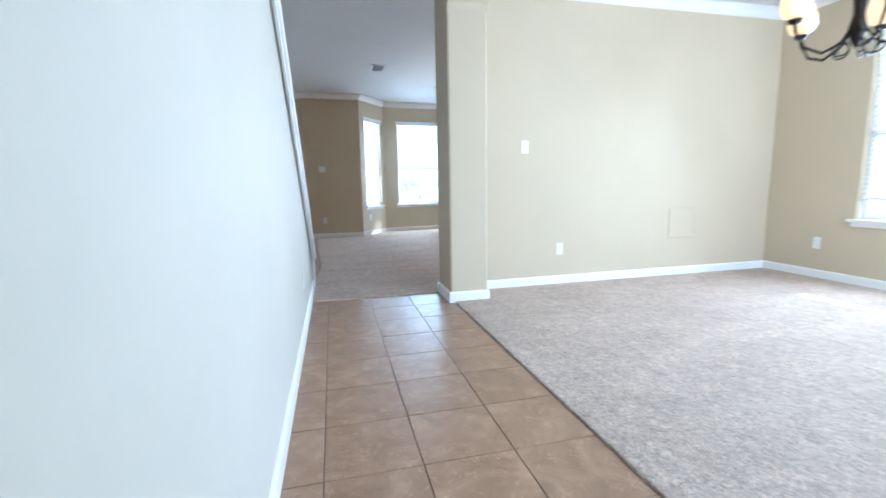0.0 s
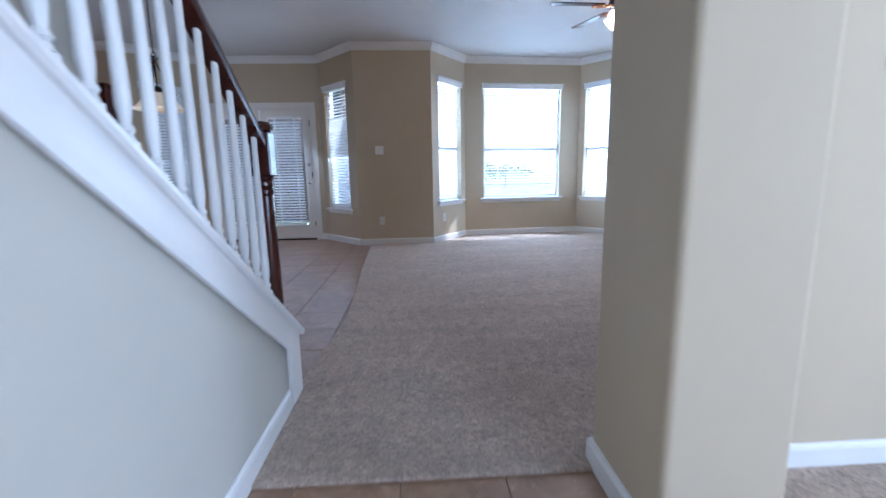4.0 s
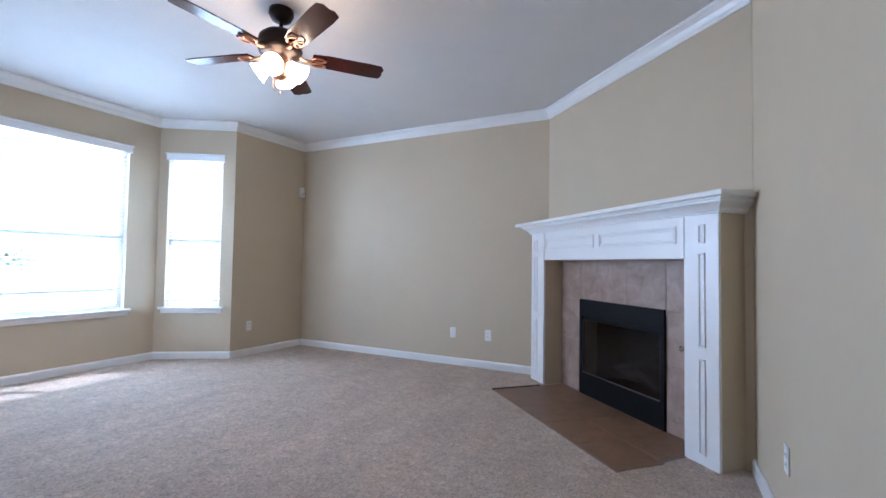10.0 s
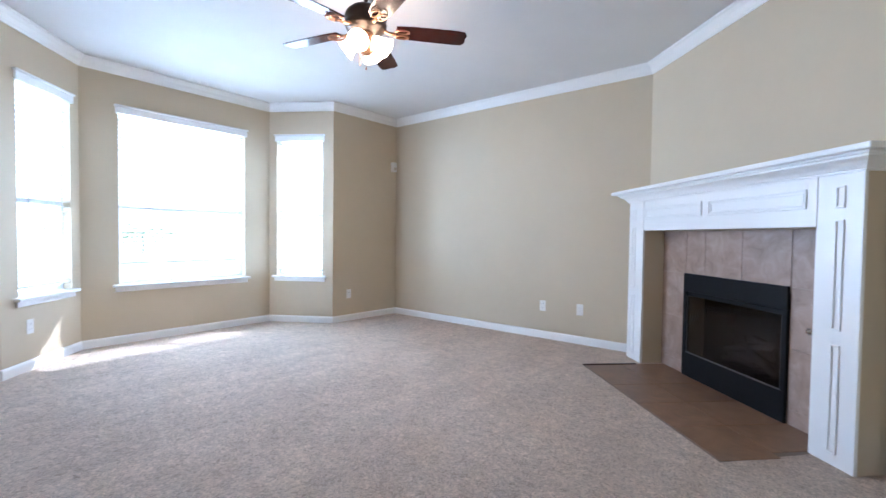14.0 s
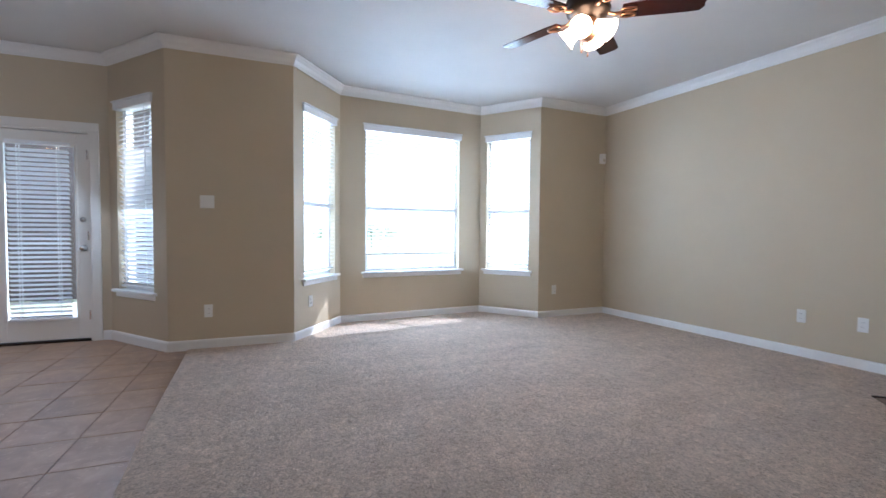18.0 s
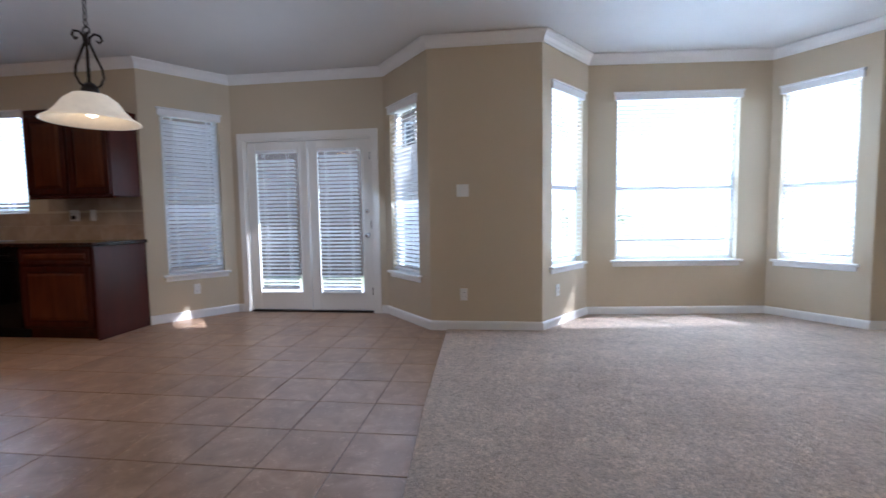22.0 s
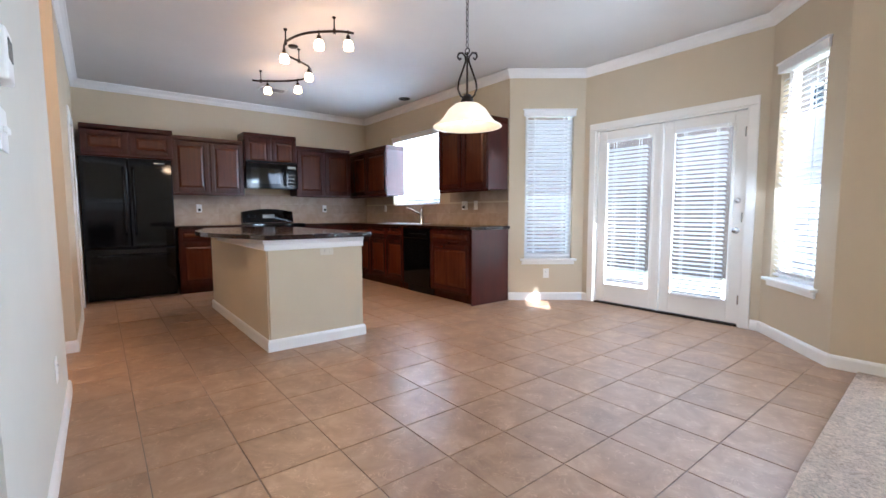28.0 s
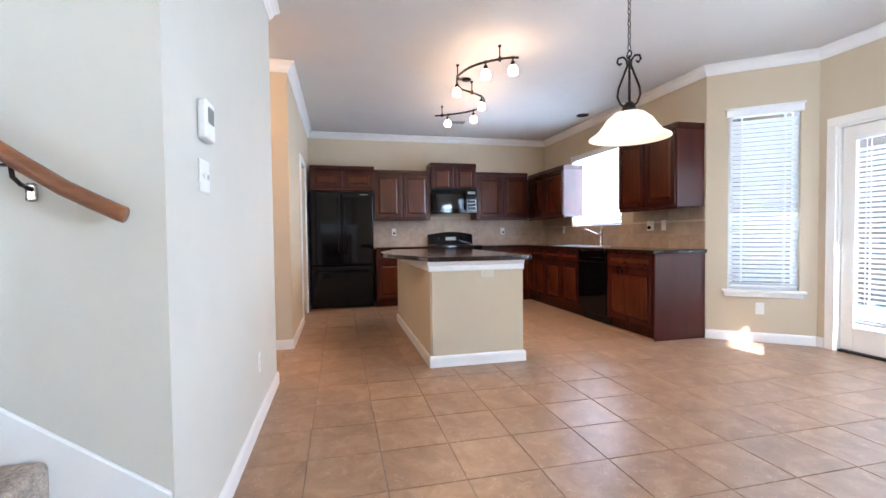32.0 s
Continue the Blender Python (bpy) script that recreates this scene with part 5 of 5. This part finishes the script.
# ---- electrical plates ----
def plate(m, label, kind_of, gangs=1, cat="outlet", mat=None, dark=False):
    mat = mat or PLASTIC
    w = 0.070 + 0.046 * (gangs - 1)
    o = thing("wall_outlet" if kind_of == "outlet" else "light_switch", m, label, cat, "outlets and switches")
    part("cover_plate", box(-w / 2, 0.0, -0.058, w / 2, 0.006, 0.058, 0.003), mat, o)
    for g in range(gangs):
        x = (g - (gangs - 1) / 2) * 0.046
        if kind_of == "outlet":
            for z in (-0.02, 0.02):
                part("socket", box(x - 0.016, 0.006, z - 0.014, x + 0.016, 0.0085, z + 0.014, 0.002, 1), mat, o)
                part("slot", box(x - 0.008, 0.0085, z - 0.004, x - 0.006, 0.0092, z + 0.005), DARK_SLOT, o)
                part("slot", box(x + 0.006, 0.0085, z - 0.004, x + 0.008, 0.0092, z + 0.005), DARK_SLOT, o)
        else:
            part("toggle", box(x - 0.005, 0.006, -0.010, x + 0.005, 0.016, 0.008, 0.002, 1), mat, o)
    if dark:
        part("plug", box(-0.016, 0.0092, -0.04, 0.016, 0.035, -0.002, 0.004, 1), MATT_BLACK, o, "small black plug")
    return o


def on_line(i, s, z):
    return up(wall_frame(LINE[i], LINE[i + 1], s), z)


plate(on_line(11, 0.32, 0.35), "white outlet low on the beige wall", "outlet")
plate(on_line(11, 0.32, 1.34), "white double switch plate on the beige wall", "switch", 2, "switch")
plate(on_line(12, 0.28, 0.36), "white outlet under the bay window", "outlet")
plate(on_line(15, 0.24, 0.36), "white outlet near the room corner", "outlet")
plate(on_line(8, 0.46, 0.33), "white outlet under the nook window", "outlet")
plate(up(wall_frame(LINE[16], LINE[17], 2.30), 0.37), "white outlet on the long beige wall", "outlet")
plate(up(wall_frame(LINE[16], LINE[17], 2.72), 0.37), "white cable plate on the long beige wall", "outlet")
plate(up(wall_frame(FPB, SOUTH_W, 0.70), 0.36), "white outlet beside the fireplace", "outlet")
plate(up(wall_frame(FPB, SOUTH_W, 1.78), 1.40), "white triple switch plate near the pillar", "switch", 3, "switch")
plate(up(wall_frame((1.645, DINY), (EASTD, DINY), 0.49), 1.34), "white switch on the dining room wall", "switch", 1, "switch")
plate(up(wall_frame((1.645, DINY), (EASTD, DINY), 0.87), 0.36), "white outlet on the dining room wall", "outlet")
plate(up(wall_frame(DIN[0], DIN[1], 0.55), 0.36), "white outlet under the dining room window", "outlet")
plate(up(wall_frame((KX1, 0.0), (KX1, 5.4), 4.75), 0.36), "white outlet on the pale hall wall", "outlet")
plate(on_line(1, 1.33, 0.36), "white outlet low on the thermostat wall", "outlet")
plate(on_line(1, 0.36, 1.305), "white switch plate below the thermostat", "switch", 2, "switch")
plate(up(on_west(7.72), 1.15) @ Matrix.Translation((0, 0.009, 0)), "white backsplash outlet with a black plug", "outlet", 1, "outlet", None, True)
plate(up(on_west(9.64), 1.15) @ Matrix.Translation((0, 0.009, 0)), "white backsplash outlet with a black plug", "outlet", 1, "outlet", None, True)
plate(up(on_north(-3.93), 1.17) @ Matrix.Translation((0, 0.009, 0)), "white double backsplash outlet with a plug", "outlet", 2, "outlet", None, True)
plate(up(on_north(-3.71), 1.17) @ Matrix.Translation((0, 0.009, 0)), "white backsplash switch beside the end cabinet", "switch", 1, "switch")
plate(up(on_north(-6.0), 1.15) @ Matrix.Translation((0, 0.009, 0)), "white backsplash outlet beside the window", "outlet")
plate(Matrix(((0, 1, 0, IX1), (-1, 0, 0, 8.03), (0, 0, 1, 0.765), (0, 0, 0, 1))) @ Matrix.Rotation(radians(90), 4, "Y"), "almond outlet on the island end, set sideways", "outlet", 1, "outlet", ALMOND)

# thermostat
th = thing("thermostat", on_line(1, 0.36, 1.50), "white digital thermostat on the pale wall", "thermostat")
part("housing", box(-0.055, 0.0, -0.07, 0.055, 0.03, 0.07, 0.008, 3), PLASTIC, th)
part("display", box(-0.035, 0.030, -0.01, 0.035, 0.0315, 0.045, 0.002, 1), GREY_LCD, th)
# alarm sensor in the corner
sn = thing("alarm_sensor", on_line(15, 0.98, 2.08), "small white alarm sensor in the room corner", "sensor")
part("case", box(-0.035, 0.0, -0.065, 0.035, 0.055, 0.065, 0.008, 2), PLASTIC, sn)
part("lens", box(-0.018, 0.055, -0.045, 0.018, 0.059, -0.005, 0.004, 1), ALMOND, sn)
# access panel in the dining wall
ap = thing("access_panel", up(wall_frame((1.645, DINY), (EASTD, DINY), 2.30), 0.565), "painted access panel in the dining room wall", "access panel")
bm = bmesh.new()
for q in ((-0.17, 0.135, 0.17, 0.16), (-0.17, -0.16, 0.17, -0.135), (-0.17, -0.1345, -0.145, 0.1345), (0.145, -0.1345, 0.17, 0.1345)):
    add_box(bm, q[0], 0.0, q[1], q[2], 0.011, q[3], 0.004, 1)
part("rim", bm, WALL, ap)
part("panel", box(-0.1445, 0.0, -0.1345, 0.1445, 0.004, 0.1345, 0.001, 1), WALL, ap)

# ---- ceiling fan ----
fan = thing("ceiling_fan", pose(2.62, 8.32, ZC), "bronze ceiling fan with cherry blades and lit glass shades", "ceiling fan")
part("canopy", lathe([(0.0, 0.0), (0.075, 0.0), (0.078, -0.03), (0.06, -0.065), (0.03, -0.08), (0.0, -0.08)], 24), BRONZE, fan, smooth=True)
part("downrod", lathe([(0.013, -0.07), (0.013, -0.16)], 12), BRONZE, fan, smooth=True)
part("motor_housing", lathe([(0.0, -0.14), (0.05, -0.145), (0.10, -0.158), (0.13, -0.185), (0.138, -0.215), (0.124, -0.24), (0.138, -0.258), (0.128, -0.285), (0.078, -0.31), (0.05, -0.32), (0.0, -0.32)], 32), BRONZE, fan, "bronze motor housing", smooth=True)
part("light_fitter", lathe([(0.05, -0.315), (0.06, -0.34), (0.065, -0.40), (0.05, -0.43), (0.03, -0.45), (0.0, -0.455)], 24), BRASS, fan, smooth=True)
FAN_TURN = 37
for k in range(5):
    a = FAN_TURN + k * 72
    rot = pose(0, 0, -0.285, 0, 0, a)
    bm = bmesh.new()
    out = [(0.20, -0.055), (0.30, -0.068), (0.58, -0.072), (0.655, -0.068), (0.675, -0.035), (0.668, 0.0), (0.675, 0.035), (0.655, 0.068), (0.58, 0.072), (0.30, 0.068), (0.20, 0.055)]
    prism(out, 0.0, 0.007, bm)
    bm.transform(Matrix.Rotation(radians(-11), 4, "X"))
    part("blade", bm, BLADE, fan, "dark cherry veneered blade", rot)
    bm = bmesh.new()
    tube([(0.10, 0.0, 0.015), (0.15, 0.0, -0.012), (0.20, 0.0, -0.012)], 0.011, 8, bm)
    for cy in (-1, 1):
        pp = [(0.24 + 0.045 * math.cos(q * 0.5), cy * (0.024 + 0.024 * math.sin(q * 0.5)) - cy * 0.0, -0.012 - 0.006 * cy) for q in range(14)]
        tube(pp, 0.006, 6, bm)
    part("blade_bracket", bm, BRASS, fan, "scrolled bronze blade bracket", rot, True)
for k in range(4):
    a = 35 + k * 90
    bm = bmesh.new()
    ang = radians(a)
    base = Matrix.Translation((0.05 * math.cos(ang), 0.05 * math.sin(ang), -0.352)) @ Matrix.Scale(0.9, 4) @ Matrix.Rotation(ang, 4, "Z") @ Matrix.Rotation(radians(125), 4, "Y")
    lathe([(0.022, 0.0), (0.03, 0.01), (0.042, 0.035), (0.05, 0.07), (0.058, 0.10), (0.075, 0.125), (0.072, 0.126), (0.054, 0.10), (0.046, 0.07), (0.038, 0.035), (0.02, 0.005)], 24, bm)
    bm.transform(base)
    part("glass_shade", bm, SHADE_WHITE, fan, "lit frosted tulip shade", smooth=True)
for x, ln in ((0.02, 0.07), (-0.03, 0.055)):
    bm = tube([(x, 0.02, -0.45), (x, 0.02, -0.45 - ln)], 0.0015, 5)
    lathe([(0.0, -0.02), (0.006, -0.015), (0.004, 0.0), (0.0, 0.0)], 8, bm, (x, 0.02, -0.45 - ln))
    part("pull_chain", bm, BRASS, fan)

# ---- pendant lamp over the nook ----
pen = thing("pendant_lamp", pose(-1.585, 8.43, ZC), "bronze scroll pendant with a lit alabaster glass shade", "pendant lamp")
part("canopy", lathe([(0.0, 0.0), (0.06, 0.0), (0.055, -0.015), (0.015, -0.03), (0.0, -0.03)], 24), BRONZE, pen, smooth=True)
PZ = -0.985
bm = bmesh.new()
nlink = 19
for k in range(nlink):
    z = -0.03 - k * ((-PZ - 0.335 - 0.03) / nlink)
    ring = []
    for q in range(9):
        t = q * 2 * math.pi / 8
        v = (0.009 * math.cos(t), 0.0, z - 0.013 + 0.017 * math.sin(t)) if k % 2 else (0.0, 0.009 * math.cos(t), z - 0.013 + 0.017 * math.sin(t))
        ring.append(v)
    tube(ring, 0.0028, 5, bm)
part("chain", bm, BRONZE, pen)
bm = bmesh.new()
tube([(0, 0, PZ + 0.31), (0, 0, PZ + 0.03)], 0.006, 8, bm)
ring = [(0.02 * math.cos(q * math.pi / 8), 0.0, PZ + 0.315 + 0.02 * math.sin(q * math.pi / 8)) for q in range(17)]
tube(ring, 0.004, 6, bm)
for k in range(3):
    a = radians(20 + 120 * k)
    prof = [(0.012, 0.02), (0.05, 0.05), (0.068, 0.10), (0.062, 0.16), (0.035, 0.25), (0.012, 0.33), (0.014, 0.37), (0.035, 0.395), (0.062, 0.385), (0.07, 0.355), (0.055, 0.335), (0.045, 0.35)]
    tube([(r * math.cos(a), r * math.sin(a), PZ + z * 0.76) for r, z in prof], 0.006, 7, bm)
part("scroll_frame", bm, BRONZE, pen, "bronze scrollwork", smooth=True)
part("socket_cap", lathe([(0.0, PZ + 0.05), (0.02, PZ + 0.05), (0.035, PZ + 0.03), (0.042, PZ + 0.0), (0.0, PZ - 0.002)], 20), BRONZE, pen, smooth=True)
part("glass_shade", lathe([(0.03, PZ - 0.002), (0.08, PZ - 0.012), (0.12, PZ - 0.045), (0.15, PZ - 0.09), (0.18, PZ - 0.125), (0.215, PZ - 0.145), (0.218, PZ - 0.152), (0.205, PZ - 0.152), (0.17, PZ - 0.135), (0.14, PZ - 0.098), (0.11, PZ - 0.055), (0.075, PZ - 0.022), (0.03, PZ - 0.012)], 36), SHADE, pen, "lit alabaster glass bell shade", smooth=True)
part("bulb", lathe([(0.0, PZ - 0.13), (0.022, PZ - 0.12), (0.03, PZ - 0.095), (0.022, PZ - 0.06), (0.012, PZ - 0.03), (0.0, PZ - 0.03)], 16), PENDANT_BULB, pen, "lit lamp bulb", smooth=True)

# ---- track light over the island ----
trk = thing("track_light", pose(-3.83, 8.18, ZC), "bronze serpentine track light with six lit glass heads", "track light")
TZ = -0.12


def smooth_line(ctrl, steps):
    """A soft line through a few points (Catmull-Rom)."""
    pts = [ctrl[0], *ctrl, ctrl[-1]]
    line = []
    for i in range(1, len(pts) - 2):
        p = [Vector(pts[i + j - 1]) for j in range(4)]
        for k in range(steps):
            t = k / steps
            line.append(0.5 * (2 * p[1] + (p[2] - p[0]) * t + (2 * p[0] - 5 * p[1] + 4 * p[2] - p[3]) * t * t + (3 * p[1] - p[0] - 3 * p[2] + p[3]) * t ** 3))
    return line + [Vector(ctrl[-1])]


curve = smooth_line([(0.80, 0.21, TZ), (0.758, 0.087, TZ), (0.579, -0.10, TZ), (0.371, -0.18, TZ), (0.165, -0.179, TZ), (-0.075, -0.072, TZ),
                     (-0.195, 0.114, TZ), (-0.347, 0.275, TZ), (-0.656, 0.361, TZ), (-0.90, 0.25, TZ), (-1.103, 0.002, TZ), (-1.156, -0.114, TZ)], 6)
part("track", tube(curve, 0.011, 8), BRONZE, trk, smooth=True)
part("feed_canopy", lathe([(0.0, 0.0), (0.05, 0.0), (0.048, -0.012), (0.03, -0.02), (0.0, -0.02)], 24, None, (-0.13, 0.01, 0)), BRONZE, trk, smooth=True)
for xs in (0.73, 0.25, -0.17, -1.12):
    x, y, z = min(curve, key=lambda c: abs(c[0] - xs))
    bm = tube([(x, y, -0.002), (x, y, z)], 0.006, 8)
    lathe([(0.016, 0.0), (0.016, -0.012), (0.006, -0.02)], 12, bm, (x, y, 0))
    lathe([(0.012, -0.02), (0.014, 0.0), (0.012, 0.02)], 10, bm, (x, y, z))
    part("stem", bm, BRONZE, trk, smooth=True)
for xh in (-1.077, -0.812, -0.273, 0.124, 0.643, 0.79):
    x, y, z = min(curve, key=lambda c: abs(c[0] - xh))
    bm = tube([(x, y, z + 0.015), (x, y, z - 0.04)], 0.007, 8)
    lathe([(0.0, 0.03), (0.016, 0.025), (0.022, -0.01), (0.018, -0.02)], 14, bm, (x, y, z - 0.055))
    hd = part("head", bm, BRONZE, trk, "bronze lamp head", smooth=True)
    part("glass", lathe([(0.018, 0.004), (0.032, -0.008), (0.041, -0.032), (0.042, -0.056), (0.036, -0.074), (0.032, -0.074), (0.0, -0.068)], 20, None, (x, y, z - 0.072)), BULB, hd, "lit frosted glass", smooth=True)
    track_spot((x - 3.83, y + 8.18, ZC + z - 0.16), 3.9)

# ---- small ceiling fittings ----
cv = thing("ceiling_vent", pose(1.12, 8.46, ZC, 0, 0, 90), "white ceiling air vent with grey slats", "ceiling vent")
bm = bmesh.new()
add_box(bm, -0.18, -0.10, -0.012, 0.18, -0.075, -0.001, 0.003, 1)
add_box(bm, -0.18, 0.075, -0.012, 0.18, 0.10, -0.001, 0.003, 1)
add_box(bm, -0.18, -0.075, -0.012, -0.155, 0.075, -0.001, 0.003, 1)
add_box(bm, 0.155, -0.075, -0.012, 0.18, 0.075, -0.001, 0.003, 1)
part("frame", bm, PLASTIC, cv)
part("backing", box(-0.155, -0.075, -0.004, 0.155, 0.075, -0.001), DARK_SLOT, cv)
for k in range(9):
    part("slat", box(-0.155, -0.009, -0.001, 0.155, 0.009, 0.001), VENT_GREY, cv, "", pose(0, -0.064 + k * 0.016, -0.008, 35, 0, 0))
cv2 = copy_thing(cv, pose(-5.67, 8.51, ZC, 0, 0, 90))
rl = thing("recessed_light", pose(-4.99, 10.2, ZC), "dark recessed can light above the sink, unlit", "recessed light")
part("trim_ring", lathe([(0.085, -0.001), (0.085, -0.008), (0.07, -0.010), (0.065, -0.001)], 28), BRONZE, rl, smooth=True)
part("baffle", lathe([(0.0, -0.003), (0.068, -0.003), (0.068, -0.001), (0.0, -0.001)], 28), MATT_BLACK, rl)

# flush light in the passage ceiling
pl = thing("ceiling_light", pose(-3.34, 5.55, ZC), "lit flush ceiling light in the passage", "ceiling light")
part("base", lathe([(0.0, -0.001), (0.15, -0.001), (0.15, -0.02), (0.13, -0.03), (0.0, -0.03)], 28), BRONZE, pl, smooth=True)
part("diffuser", lathe([(0.128, -0.031), (0.12, -0.06), (0.085, -0.085), (0.04, -0.098), (0.0, -0.1)], 28), PASSAGE_GLASS, pl, "lit frosted glass bowl", smooth=True)

# ---- dining chandelier ----
ch = thing("chandelier", pose(3.2, 3.5, ZC - 0.12), "bronze scroll chandelier with amber glass shades", "chandelier")
bm = lathe([(0.0, 0.12), (0.06, 0.12), (0.05, 0.10), (0.012, 0.09), (0.012, -0.45), (0.03, -0.47), (0.02, -0.52), (0.035, -0.60), (0.025, -0.75), (0.045, -0.83), (0.02, -0.90), (0.0, -0.93)], 18)
part("stem", bm, BRONZE, ch, smooth=True)
for k in range(5):
    a = radians(15 + 72 * k)
    prof = [(0.02, -0.80), (0.08, -0.90), (0.17, -0.945), (0.26, -0.91), (0.31, -0.83), (0.32, -0.78)]
    am = tube([(r * math.cos(a), r * math.sin(a), z) for r, z in prof], 0.008, 8)
    scr = [(0.07 + 0.05 * math.cos(q * 0.55) * (1 - q * 0.04), -0.88 - 0.05 * math.sin(q * 0.55) * (1 - q * 0.04)) for q in range(13)]
    tube([(r * math.cos(a), r * math.sin(a), z - 0.04) for r, z in scr], 0.005, 6, am)
    arm = part("arm", am, BRONZE, ch, "bronze scroll arm", smooth=True)
    part("cup", lathe([(0.0, -0.785), (0.03, -0.78), (0.035, -0.76), (0.0, -0.755)], 14, None, (0.32 * math.cos(a), 0.32 * math.sin(a), 0)), BRONZE, arm, smooth=True)
    part("glass_shade", lathe([(0.03, -0.755), (0.06, -0.74), (0.075, -0.70), (0.07, -0.65), (0.055, -0.60), (0.051, -0.60), (0.065, -0.65), (0.07, -0.70), (0.055, -0.735), (0.0, -0.75)], 22, None, (0.32 * math.cos(a), 0.32 * math.sin(a), 0)), SHADE_SOFT, arm, "amber glass bell shade", smooth=True)

# ---- outside: fence, shrubs and a far tree line ----
fence = thing("fence", pose(0, 0, -0.18), "weathered wooden privacy fence behind the garden", "fence")
fmesh = None
for k in range(112):
    m = pose(-16.7 + k * 0.142, 15.6 + (k % 2) * 0.012, random.uniform(-0.02, 0.02))
    if fmesh is None:
        bm = prism([(-0.07, 0.0), (0.07, 0.0), (0.07, 0.018), (-0.07, 0.018)], 0, 1.8)
        fmesh = part("board", bm, FENCE, fence, "", m).data
    else:
        shared("board", fmesh, fence, m)


def shrub(x, y, r, h, label):
    s = thing("shrub", pose(x, y, -0.18), label, "shrub", "garden shrubs")
    part("stem", tube([(0, 0, 0), (0.02, 0, h * 0.3), (-0.02, 0.03, h * 0.6)], 0.04, 7), BARK, s)
    bm = bmesh.new()
    for k in range(420):
        a, b = random.uniform(0, 2 * math.pi), random.gauss(0, 0.5)
        rr = r * random.uniform(0.35, 1.0) ** 0.6
        c = Vector((rr * math.cos(a) * math.cos(b), rr * math.sin(a) * math.cos(b), h * 0.6 + h * 0.42 * math.sin(b) * rr / r + random.uniform(-0.1, 0.1)))
        s0 = random.uniform(0.06, 0.12)
        q = Euler((random.uniform(0, 6), random.uniform(0, 6), random.uniform(0, 6))).to_matrix()
        vs = [bm.verts.new(c + q @ Vector(v) * s0) for v in ((-1, 0, 0), (0, -0.4, 0.1), (1, 0, 0), (0, 0.4, 0.1))]
        bm.faces.new(vs)
    part("crown", bm, LEAF, s)
    return s


for x, y, r, h in ((4.6, 33.0, 2.4, 2.0), (7.5, 38.0, 2.2, 2.2)):
    shrub(x, y, r, h, "green leafy garden shrub by the fence")

# unseen cover over the patio doors, added to shade them and their blinds
cover = thing("patio_cover", pose(0, 0, 0), "unseen brown wooden patio cover, added to shade the doors", "patio cover")
part("roof", box(-3.6, 11.40, 2.62, -0.45, 12.5, 2.74, 0.01, 1), FENCE, cover)
for x in (-3.5, -0.56):
    part("post", box(x - 0.06, 12.35, -0.06, x + 0.06, 12.47, 2.619, 0.01, 1), FENCE, cover)

# made-up house behind the fence, added to darken the gaps in the blinds
house = thing("house", pose(-9.3, 22.0, -0.18), "brown brick two-storey house, added as a dark backdrop behind the fence", "house")
part("wall", box(-8.5, 0.0, 0.0, 8.5, 8.0, 5.5), BRICK, house)
bm = bmesh.new()
rv = [bm.verts.new(p) for p in ((-9, -0.5, 5.51), (9, -0.5, 5.51), (9, 8.5, 5.51), (-9, 8.5, 5.51), (-5, 4, 8.0), (5, 4, 8.0))]
for q in ((0, 1, 5, 4), (1, 2, 5), (2, 3, 4, 5), (3, 0, 4), (3, 2, 1, 0)):
    bm.faces.new([rv[k] for k in q])
part("roof", bm, SHINGLE, house, "grey-brown shingled hip roof")
for x in (-6.5, 7.0):
    w = part("window", box(x - 0.5, -0.06, 3.3, x + 0.5, -0.001, 4.7, 0.01, 1), VINYL, house)
    part("pane", box(x - 0.43, -0.07, 3.37, x + 0.43, -0.061, 4.63), BLACK_GLASS, w)

# ---- floor tiles, last ----
GP = 0.352


def tiled(name, label, x0, y0, nx, ny, keep):
    f = thing(name, pose(0, 0, 0), label, "floor", kind="structure")
    mesh = None
    for i in range(nx):
        for j in range(ny):
            cx, cy = x0 + (i + 0.5) * GP, y0 + (j + 0.5) * GP
            if not keep(cx, cy):
                continue
            m = pose(cx, cy, random.uniform(-0.0006, 0.0006), random.uniform(-0.06, 0.06), random.uniform(-0.06, 0.06), 0)
            if mesh is None:
                bm = box(-GP / 2 + 0.0023, -GP / 2 + 0.0023, -0.010, GP / 2 - 0.0023, GP / 2 - 0.0023, 0.0, 0.0015, 1)
                mesh = part("tile", bm, TILE, f, "", m).data
            else:
                shared("tile", mesh, f, m)
    return f


def in_kitchen(x, y):
    return (x < 0.35 and y > 6.2 and y < 11.4 and (y < 10.65 or -3.1 < x < -0.1)) or (-4.0 < x < -2.7 and y > 4.5)


KX, KY = -1.248, 7.01
tiled("floor_kitchen", "tan ceramic floor tiles with dark joints", KX - 16 * GP, KY - 8 * GP, 21, 21, in_kitchen)
HX, HY = 0.64, 3.38
tiled("floor_hall", "tan ceramic floor tiles in the entry hall", HX - 2 * GP, HY - 10 * GP, 4, 17, lambda x, y: y > -0.1 and y < 5.7)
